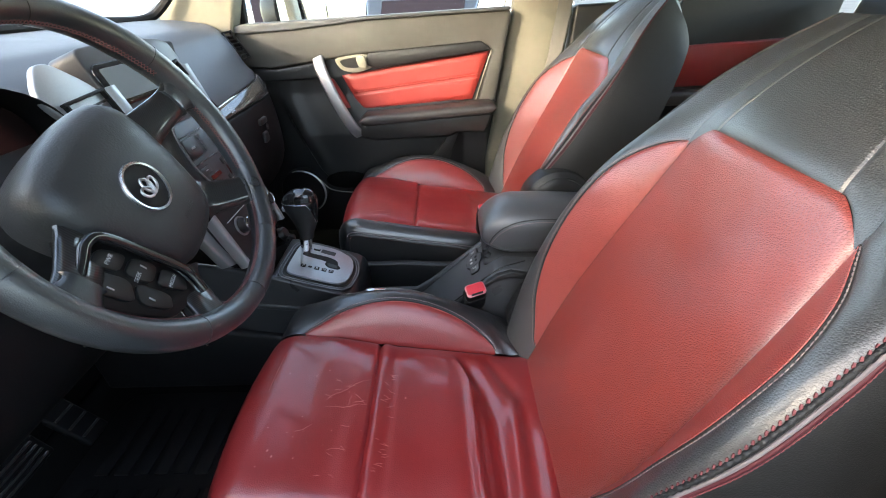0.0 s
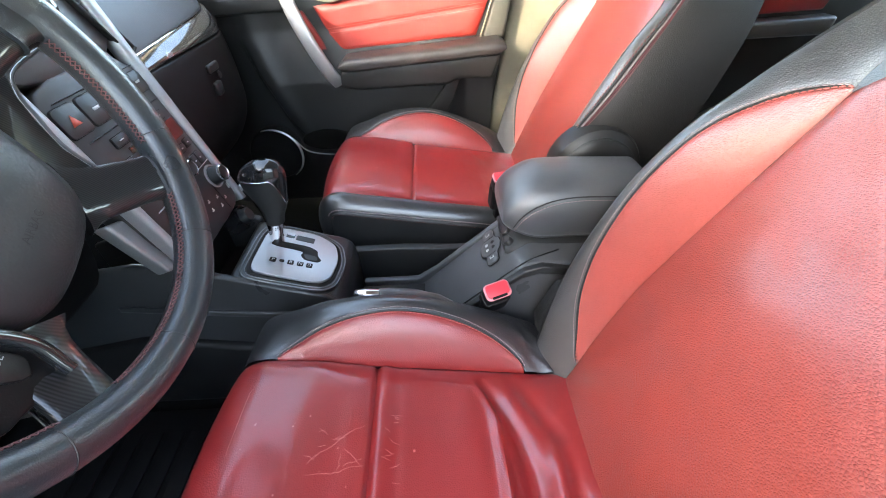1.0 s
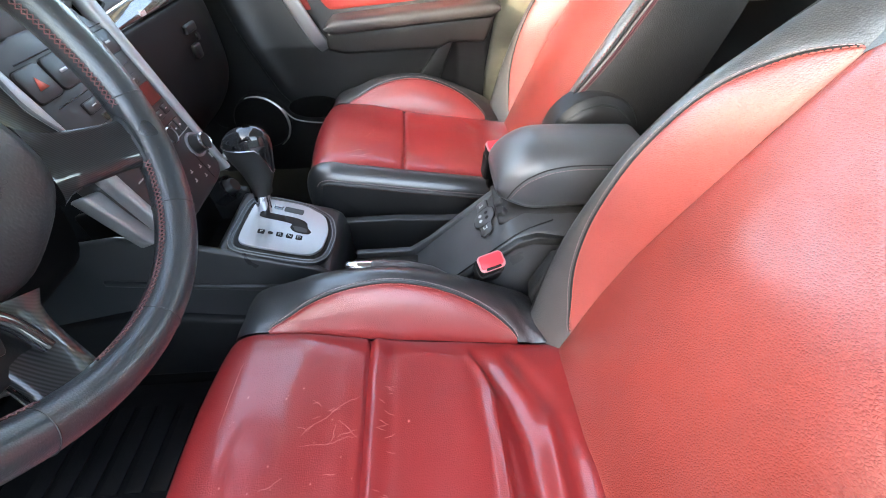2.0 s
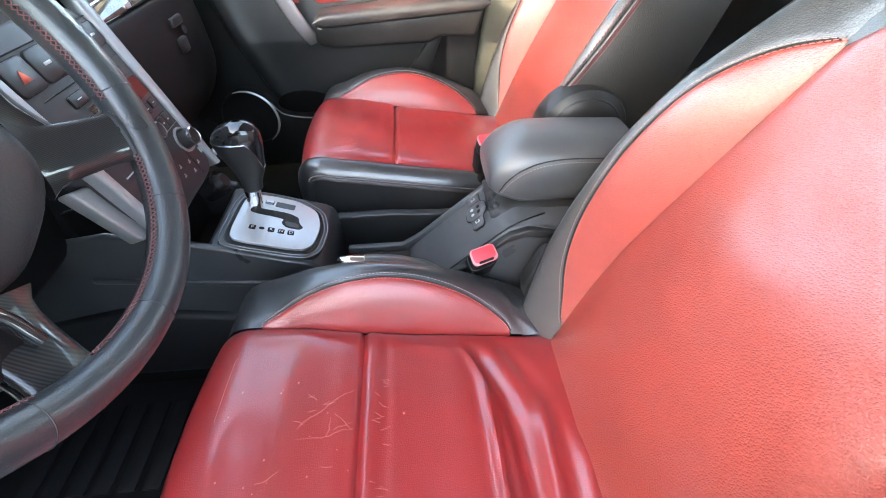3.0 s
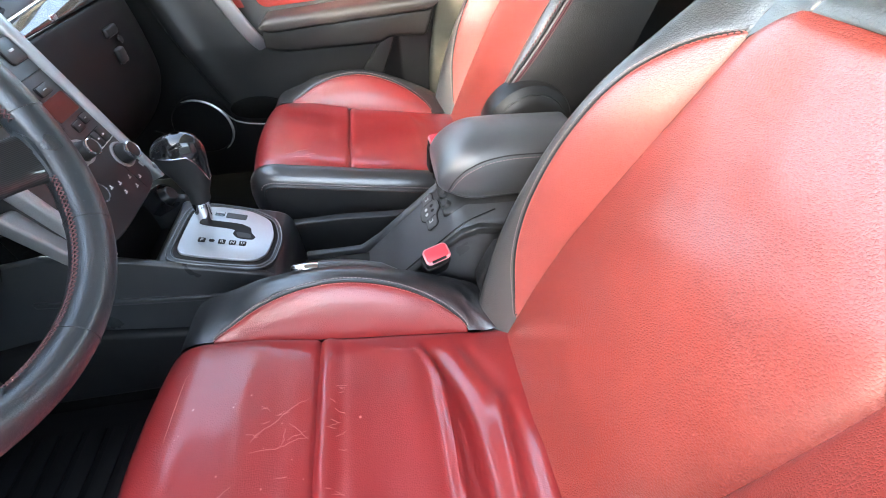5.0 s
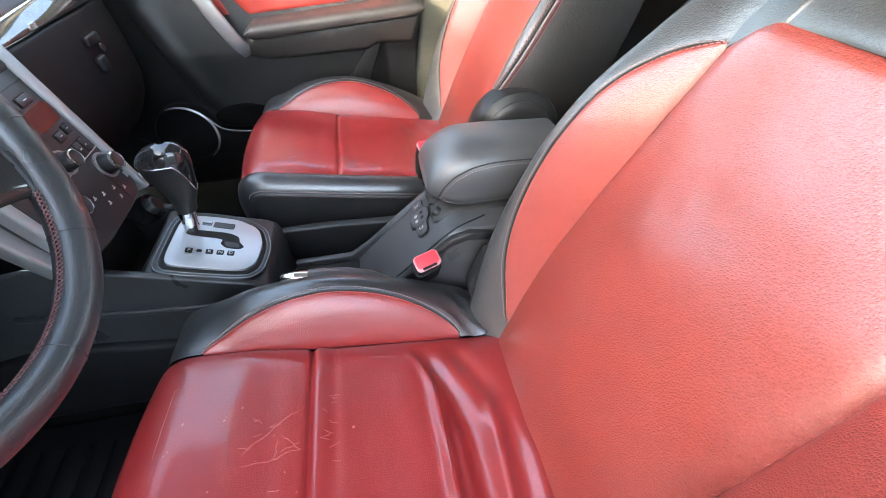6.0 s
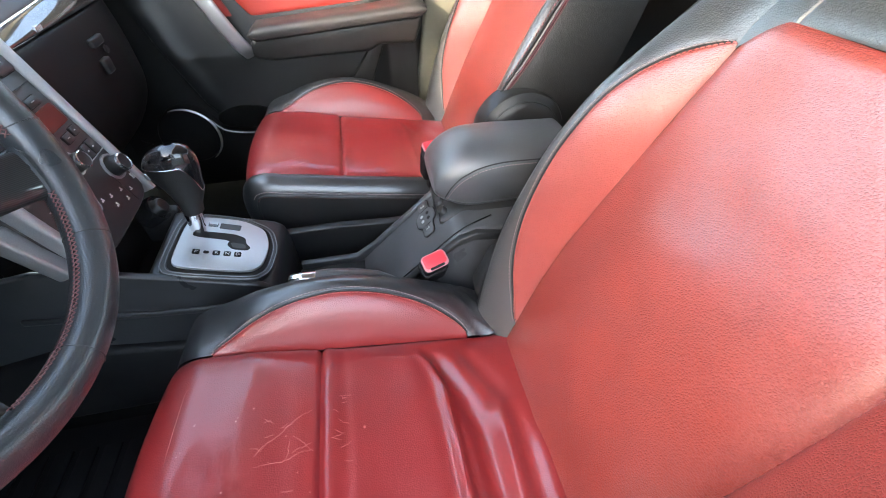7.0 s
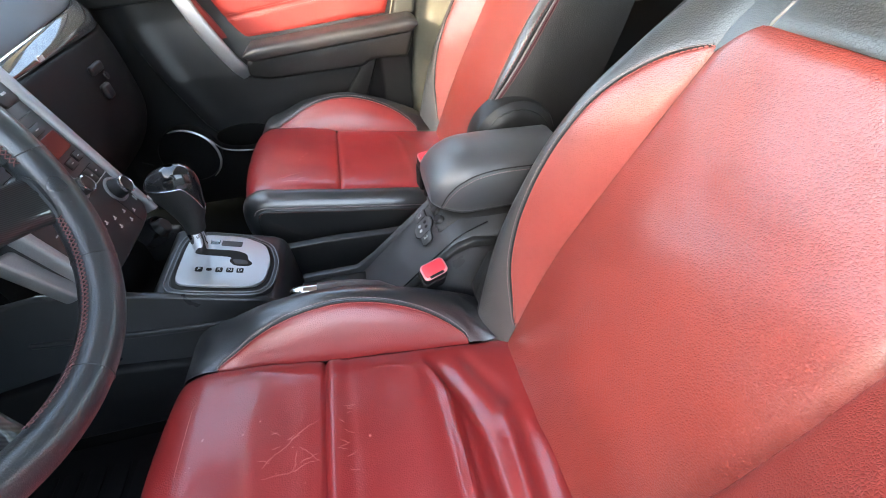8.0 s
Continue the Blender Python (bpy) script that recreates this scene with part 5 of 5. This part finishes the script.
dp("map_pocket", grid(low_panel, lin(0, 1, 130), lin(0, 1, 90)), TRIM, tag="black moulded map pocket")
# Raised dark oval; its colour stands in for shade inside the pocket.
dp("pocket_shade", prism([(-0.232 + 0.082 * math.cos(q), 0.706 + 0.034 * math.sin(q)) for q in lin(0, 2 * math.pi, 41)[:-1]], 0.684, 0.700, 0.002, 2, XZ), CARPET, tag="raised dark oval standing in for shade in the map pocket")
dp("pocket_trim", tube(spline([(-0.330, 0.664, 0.716), (-0.300, 0.661, 0.682), (-0.244, 0.660, 0.668), (-0.17, 0.660, 0.664)], 30), 0.0020, 8), mat("dull_silver", (0.35, 0.35, 0.35), 0.45, 0.6), tag="thin silver trim line")
speaker = dp("speaker", revolve([(0.0, 0.008), (0.065, 0.014), (0.081, 0.014), (0.086, 0.006), (0.086, -0.03), (0, -0.03)], 40, Matrix.Translation((-0.410, 0.690, 0.664)) @ pose(0, 0, 0, 90, 0, 0)), TRIM_DARK, tag="black speaker grille")
ring_q = lin(radians(-58), radians(108), 44)
dp("speaker_ring", tube([(-0.410 + 0.087 * math.cos(q), 0.672, 0.664 + 0.087 * math.sin(q)) for q in ring_q], [0.0008 + 0.0032 * math.sin(math.pi * i / 43) ** 0.6 for i in range(44)], 8), mat("ring_silver", (0.75, 0.75, 0.76), 0.30, 0.8), speaker, "silver speaker ring")
dp("kick_trim", tube([(-0.545, 0.676, 0.668), (-0.518, 0.676, 0.652)], 0.0016, 6), BUTTON)
dr("window_seal", [(-0.520, 1.215), (-0.500, 1.225), (-0.485, 1.40), (-0.16, 1.60), (-0.18, 1.61), (-0.51, 1.41)], 0.735, 0.760, TRIM_DARK, 0.003)
pane = solo("window_1", rbox((0.86, 0.004, 0.40), (-0.05, 0.765, 1.44), 0, 1), GLASS, "clear door window glass, shut", kind="structure")
pane.visible_shadow = False

# ---- driver's door, swung open ahead of the seat ----
open_door = thing("door_4", (-0.66, -0.765, 0.46), "black and red driver's door with clear window, swung wide open", kind="structure")
open_door.rotation_euler = (0, 0, radians(-66))
part("door_core", prism([(0.0, 0.0), (-0.01, 0.64), (0.08, 0.75), (0.98, 0.79), (0.99, 0.76), (0.93, 0.28), (0.90, 0.0)], -0.05, 0.012, 0.012, 3, XZ), TRIM, open_door)
part("red_panel", prism([(0.46, 0.50), (0.41, 0.61), (0.90, 0.68), (0.86, 0.53)], 0.012, 0.024, 0.006, 3, XZ), RED_WING, open_door, "red leather door insert")
part("armrest", prism([(0.44, 0.42), (0.46, 0.47), (0.93, 0.51), (0.90, 0.43)], 0.008, 0.070, 0.014, 3, XZ), BLACK, open_door)
part("window_frame", tube([(0.10, -0.02, 0.77), (0.44, -0.02, 1.10), (0.66, -0.02, 1.16), (0.98, -0.02, 1.19), (0.99, -0.02, 0.79)], 0.016, 8), TRIM_DARK, open_door)
shut = part("pane", prism([(0.11, 0.76), (0.45, 1.09), (0.66, 1.15), (0.97, 1.18), (0.98, 0.79)], -0.022, -0.018, 0, 1, XZ), GLASS, open_door)
shut.visible_shadow = False

# ---- body shell ----
solo("floor", rbox((2.9, 1.50, 0.05), (0.55, 0.0, 0.435), 0.01), CARPET, "black carpet floor", kind="structure")
solo("bulkhead_wall", prism([(-0.95, 0.41), (-0.78, 0.47), (-0.92, 0.75), (-1.02, 1.24), (-1.06, 1.24), (-1.0, 0.41)], -0.74, 0.74, 0.01, 2, XZ), CARPET, "black carpeted bulkhead", kind="structure")
roof_line = [(-0.17, 1.60), (-0.06, 1.613), (0.3, 1.643), (0.46, 1.645), (1.1, 1.645), (1.95, 1.56), (1.95, 1.60), (1.1, 1.69), (0.46, 1.688), (0.3, 1.686), (-0.06, 1.648), (-0.19, 1.635)]
solo("ceiling", prism(roof_line, -0.64, 0.64, 0, 1, XZ), HEADLINER, "light grey fabric headliner", kind="structure")
roof_skin = [(-0.19, 1.635), (-0.06, 1.648), (0.3, 1.686), (0.46, 1.688), (1.1, 1.69), (1.95, 1.60)]
solo("roof", prism([(x, z + 0.004) for x, z in roof_skin] + [(x, z + 0.016) for x, z in reversed(roof_skin)], -0.70, 0.70, 0, 1, XZ), BODY, "dark grey painted roof", kind="structure")
for y in (-0.67, 0.67):
    solo("roof_rail", tube([(-0.22, y, 1.585), (0.3, y, 1.618), (1.1, y, 1.615), (1.95, y, 1.53)], 0.045, 12), HEADLINER, "light grey roof rail trim", kind="structure")
    s = 1 if y > 0 else -1
    a_pillar = [(-0.76, 1.22), (-0.53, 1.205), (-0.495, 1.30), (-0.47, 1.40), (-0.15, 1.605), (-0.25, 1.635), (-0.55, 1.44), (-0.73, 1.30)]
    if s > 0:
        solo("a_pillar", prism(a_pillar, 0.675, 0.745, 0.012, 3, XZ), BEIGE, "beige windscreen pillar trim", kind="structure")
    else:
        solo("a_pillar", prism([(-0.98, 1.22), (-0.74, 1.22), (-0.15, 1.605), (-0.25, 1.635)], -0.745, -0.675, 0.012, 3, XZ), BEIGE, "beige windscreen pillar trim", kind="structure")
b_outline = [(0.372, 1.66), (0.374, 1.245), (0.305, 0.74), (0.285, 0.46), (0.52, 0.46), (0.53, 0.8), (0.575, 1.245), (0.53, 1.66)]
solo("b_pillar", prism(b_outline, 0.748, 0.80, 0.012, 3, XZ), BEIGE, "beige door pillar trim", kind="structure")
solo("b_pillar", prism([(x + 0.10, z) for x, z in b_outline], -0.82, -0.76, 0.012, 3, XZ), BEIGE, "beige door pillar trim", kind="structure")
wind = solo("window_2", loft([[(-0.80, y, 1.262), (-0.19, y, 1.615), (-0.192, y, 1.619), (-0.802, y, 1.266)] for y in (-0.67, 0.67)]), GLASS, "clear windscreen glass", kind="structure")
wind.visible_shadow = False
solo("trim", tube(spline([(-0.80, -0.64, 1.262), (-0.78, 0.0, 1.268), (-0.76, 0.45, 1.266), (-0.745, 0.60, 1.264), (-0.70, 0.645, 1.295), (-0.54, 0.65, 1.435), (-0.20, 0.655, 1.605)], 40), 0.012, 8), TRIM_DARK, "black windscreen edge seal", kind="structure")
solo("sill", prism([(-0.72, 0.36), (-0.72, 0.475), (0.45, 0.475), (0.45, 0.36)], -0.80, -0.70, 0.01, 2, XZ), TRIM_DARK, "black door sill trim", kind="structure")
solo("body_side", prism([(-0.9, 0.32), (-0.9, 0.41), (2.0, 0.41), (2.0, 0.32)], -0.82, 0.82, 0.01, 2, XZ), BODY, "dark painted underbody", kind="structure")
solo("bonnet", prism([(-2.0, 0.55), (-2.05, 0.95), (-1.75, 1.08), (-1.07, 1.18), (-1.07, 0.45), (-2.0, 0.45)], -0.80, 0.80, 0.03, 3, XZ), BODY, "dark grey painted bonnet", kind="structure")
solo("tailgate", prism([(1.95, 0.42), (1.93, 1.12), (1.99, 1.12), (2.02, 0.42)], -0.75, 0.75, 0.01, 2, XZ), TRIM, "black tailgate trim", kind="structure")


def rear_door(sd, name):
    d = thing(name, (0.95, sd * 0.77, 0.46), "black and red rear door with closed window", kind="structure")
    a, b = (0.735, 0.80) if sd > 0 else (-0.80, -0.735)
    part("door_core", local(d, prism([(0.53, 0.47), (0.58, 1.27), (1.45, 1.30), (1.45, 0.85), (1.15, 0.47)], a, b, 0.01, 3, XZ)), TRIM, d)
    c = (0.715, 0.737) if sd > 0 else (-0.737, -0.715)
    part("red_panel", local(d, prism([(0.66, 1.0), (0.68, 1.13), (1.30, 1.16), (1.25, 1.02)], *c, 0.008, 3, XZ)), RED_SEAT, d, "dark red leather insert")
    e = (0.68, 0.737) if sd > 0 else (-0.737, -0.68)
    part("armrest", local(d, prism([(0.64, 0.95), (0.65, 0.99), (1.28, 1.01), (1.27, 0.96)], *e, 0.012, 3, XZ)), BLACK, d)
    part("pane", local(d, rbox((0.86, 0.004, 0.32), (1.03, sd * 0.765, 1.44), 0, 1)), TINT, d, "dark privacy glass")


rear_door(1, "door_2")
rear_door(-1, "door_3")
bench = thing("rear_seat", (1.15, 0.0, 0.47), "black rear bench with red leather panels", "seat")
part("cushion", local(bench, prism([(0.92, 0.50), (0.90, 0.74), (0.98, 0.79), (1.36, 0.74), (1.40, 0.50)], -0.66, 0.66, 0.04, 4, XZ)), BLACK, bench)
part("backrest", local(bench, prism([(1.30, 0.72), (1.36, 0.72), (1.58, 1.28), (1.48, 1.32), (1.42, 1.28)], -0.66, 0.66, 0.03, 4, XZ)), BLACK, bench)
for y in (-0.42, 0.42):
    part("panel", local(bench, prism([(1.305, 0.80), (1.33, 0.80), (1.45, 1.14), (1.425, 1.15)], y - 0.15, y + 0.15, 0.01, 3, XZ)), RED_WING, bench, "red leather panel")

# seat belt on the passenger pillar
belt = thing("seat_belt", (0.50, 0.735, 0.6), "grey webbing seat belt hanging along the pillar", "seat belt")
part("webbing", local(belt, prism([(0.545, 1.52), (0.500, 1.10), (0.452, 0.62), (0.495, 0.62), (0.545, 1.10), (0.592, 1.52)], 0.728, 0.7305, 0.0005, 1, XZ)), plastic("webbing", (0.20, 0.19, 0.17), 0.8, 500, 0.0005), belt)
part("upper_guide", local(belt, rbox((0.075, 0.03, 0.05), (0.568, 0.738, 1.53), 0.01)), TRIM, belt)
part("lower_anchor", local(belt, rbox((0.07, 0.03, 0.04), (0.473, 0.738, 0.61), 0.01)), TRIM, belt)

# ---- footwell ----
fm = thing("floor_mat", (-0.42, -0.36, 0.46), "black ribbed rubber floor mat, dusty", "floor mat")
part("sheet", local(fm, prism(rounded(0.50, 0.44, 0.04, 5, -0.42, -0.33), 0.4605, 0.468, 0.002, 2)), RUBBER, fm)
for i in range(9):
    part("rib", local(fm, rbox((0.030, 0.16, 0.006), (-0.60 + 0.042 * i, -0.24, 0.470), 0.002, 2)), RUBBER, fm)
    part("rib", local(fm, rbox((0.030, 0.14, 0.006), (-0.60 + 0.042 * i, -0.42, 0.470), 0.002, 2)), RUBBER, fm)


def pedal(y, w, h, x, z, tilt, label):
    p = thing("pedal", (x, y, z), label, "pedal", "pedals")
    m = pose(0, 0, 0, 0, tilt, 0)
    part("pad", rbox((0.018, w, h), (0, 0, 0), 0.006, 3, m), RUBBER, p)
    for i in range(4):
        part("tread", rbox((0.005, w * 0.8, 0.005), (0.010, 0, -h * 0.32 + h * 0.21 * i), 0.001, 1, m), BUTTON, p)
    part("lever", tube([m @ Vector((-0.006, 0, 0.0)), m @ Vector((-0.07, 0, 0.14)), m @ Vector((-0.13, 0, 0.36))], 0.008, 8), TRIM_DARK, p)


pedal(-0.40, 0.11, 0.055, -0.62, 0.63, -25, "black rubber brake pedal with treads")
pedal(-0.26, 0.055, 0.14, -0.66, 0.58, -35, "black rubber accelerator pedal with treads")

# ---- outside ----
ASPHALT = mat("asphalt_yard", (0.12, 0.117, 0.11), 0.85)
an = Nodes(ASPHALT)
an.link(an.mix(an.ramp(an.noise(0.8, 5), 0.3, 0.7), (0.09, 0.088, 0.084), (0.15, 0.146, 0.138)), an.b.inputs["Base Color"])
an.bump(an.noise(40, 4), 0.5, 0.01)
solo("ground", rbox((600, 600, 0.2), (0, 0, -0.1), 0, 1), ASPHALT, "worn grey asphalt yard", kind="structure")
WALL = mat("render_wall", (0.22, 0.21, 0.20), 0.9)
an = Nodes(WALL)
an.link(an.mix(an.ramp(an.noise(1.5, 5), 0.3, 0.7), (0.38, 0.37, 0.35), (0.52, 0.51, 0.48)), an.b.inputs["Base Color"])
an.bump(an.noise(60, 4), 0.5, 0.004)
# Added, unseen: tall part keeps sun off the driver's seat, low part cuts skylight.
solo("sun_block_wall", join(rbox((1.55, 0.15, 2.60), (-1.775, -2.28, 1.30), 0.01), rbox((6.0, 0.15, 1.35), (2.002, -2.28, 0.675), 0.01)), WALL, "plain grey wall added out of view to block sun and low skylight", kind="structure")
mirror = thing("door_mirror", (-0.36, 0.93, 1.14), "white door mirror outside the passenger window", "mirror")
mirror.rotation_euler = (0, 0, radians(-42))
WHITE = mat("white_paint", (0.78, 0.78, 0.76), 0.3, coat=1.0)
part("housing", loft([[(-0.48 - 0.02 - d + 0.48, 0.115 * k * math.copysign(abs(math.cos(q)) ** 0.7, math.cos(q)), 0.13 + 0.085 * k * math.copysign(abs(math.sin(q)) ** 0.7, math.sin(q))) for q in lin(0, 2 * math.pi, 25)[:-1]] for d, k in ((-0.03, 0.97), (0.0, 1.0), (0.05, 0.95), (0.10, 0.75), (0.13, 0.4))]), TRIM, mirror)
part("glass", prism(rounded(0.20, 0.14, 0.03), -0.002, 0.002, 0, 1, Matrix.Translation((0.0135, 0, 0.13)) @ Matrix(((0, 0, 1, 0), (1, 0, 0, 0), (0, 1, 0, 0), (0, 0, 0, 1)))), mat("mirror_glass", (0.9, 0.9, 0.9), 0.02, 1.0), mirror)
part("foot", rbox((0.06, 0.14, 0.05), (-0.03, -0.10, 0.06), 0.012), TRIM, mirror)


def parked_car(at, yaw, paint, label, tall=1.0):
    c = thing("parked_car", at, label, "car", "parked cars")
    c.rotation_euler = (0, 0, radians(yaw))
    c.scale = (1.0, 1.0, tall)
    side = [(-2.1, 0.35), (-2.15, 0.62), (-2.05, 0.86), (-1.1, 1.02), (-0.45, 1.45), (0.9, 1.50), (1.75, 1.05), (2.1, 0.95), (2.15, 0.40)]
    part("body", prism([(x, z) for x, z in side], -0.85, 0.85, 0.07, 3, XZ), paint, c)
    win = [(-1.0, 1.04), (-0.42, 1.41), (0.85, 1.45), (1.55, 1.06)]
    part("side_window", prism(win, -0.862, -0.845, 0.004, 1, XZ), DARKGLASS, c)
    part("side_window", prism(win, 0.845, 0.862, 0.004, 1, XZ), DARKGLASS, c)
    part("windscreen", prism([(-0.70, -0.28), (0.70, -0.28), (0.60, 0.26), (-0.60, 0.26)], 0, 0.012, 0.003, 1, Matrix.Translation((-0.80, 0, 1.245)) @ Matrix(((0, 0.834, -0.552, 0), (1, 0, 0, 0), (0, 0.552, 0.834, 0), (0, 0, 0, 1)))), DARKGLASS, c)
    for y in (-0.62, 0.62):
        h = part("headlight", rbox((0.10, 0.34, 0.17), (-2.09, y, 0.76), 0.04, 3), mat("lamp_glass", (0.75, 0.76, 0.78), 0.12, coat=1.0), c, "clear headlight")
        part("reflector", revolve([(0.0, 0.012), (0.055, 0.0), (0.065, 0.004), (0.065, -0.01), (0, -0.01)], 20, Matrix.Translation((-2.145, y, 0.77)) @ pose(0, 0, 0, 0, -90, 0)), CHROME, h)
        for x in (-1.35, 1.35):
            w = part("wheel", revolve([(0.0, -0.10), (0.33, -0.10), (0.34, 0.0), (0.33, 0.10), (0.0, 0.10)], 28, Matrix.Translation((x, y * 1.22, 0.33)) @ pose(0, 0, 0, 90, 0, 0)), RUBBER, c)
            part("wheel_rim", revolve([(0.0, -0.115), (0.20, -0.11), (0.21, 0.0), (0.20, 0.11), (0.0, 0.115)], 24, Matrix.Translation((x, y * 1.22, 0.33)) @ pose(0, 0, 0, 90, 0, 0)), SILVER, w)
    part("grille", rbox((0.05, 0.75, 0.12), (-2.125, 0, 0.72), 0.02, 2), CHROME, c)
    part("bumper", rbox((0.16, 1.66, 0.20), (-2.12, 0, 0.48), 0.05, 3), paint, c)
    return c


parked_car((-2.75, 9.7, 0), 92, mat("blue_grey_paint", (0.16, 0.20, 0.25), 0.3, 0.4, coat=1.0), "blue-grey parked car facing the yard", 1.28)
parked_car((-0.45, 9.8, 0), 90, mat("dark_grey_paint", (0.05, 0.055, 0.06), 0.3, 0.4, coat=1.0), "dark grey parked car with round headlights facing the yard", 1.28)
parked_car((1.75, 9.6, 0), 88, WHITE, "white parked car facing the yard", 1.30)
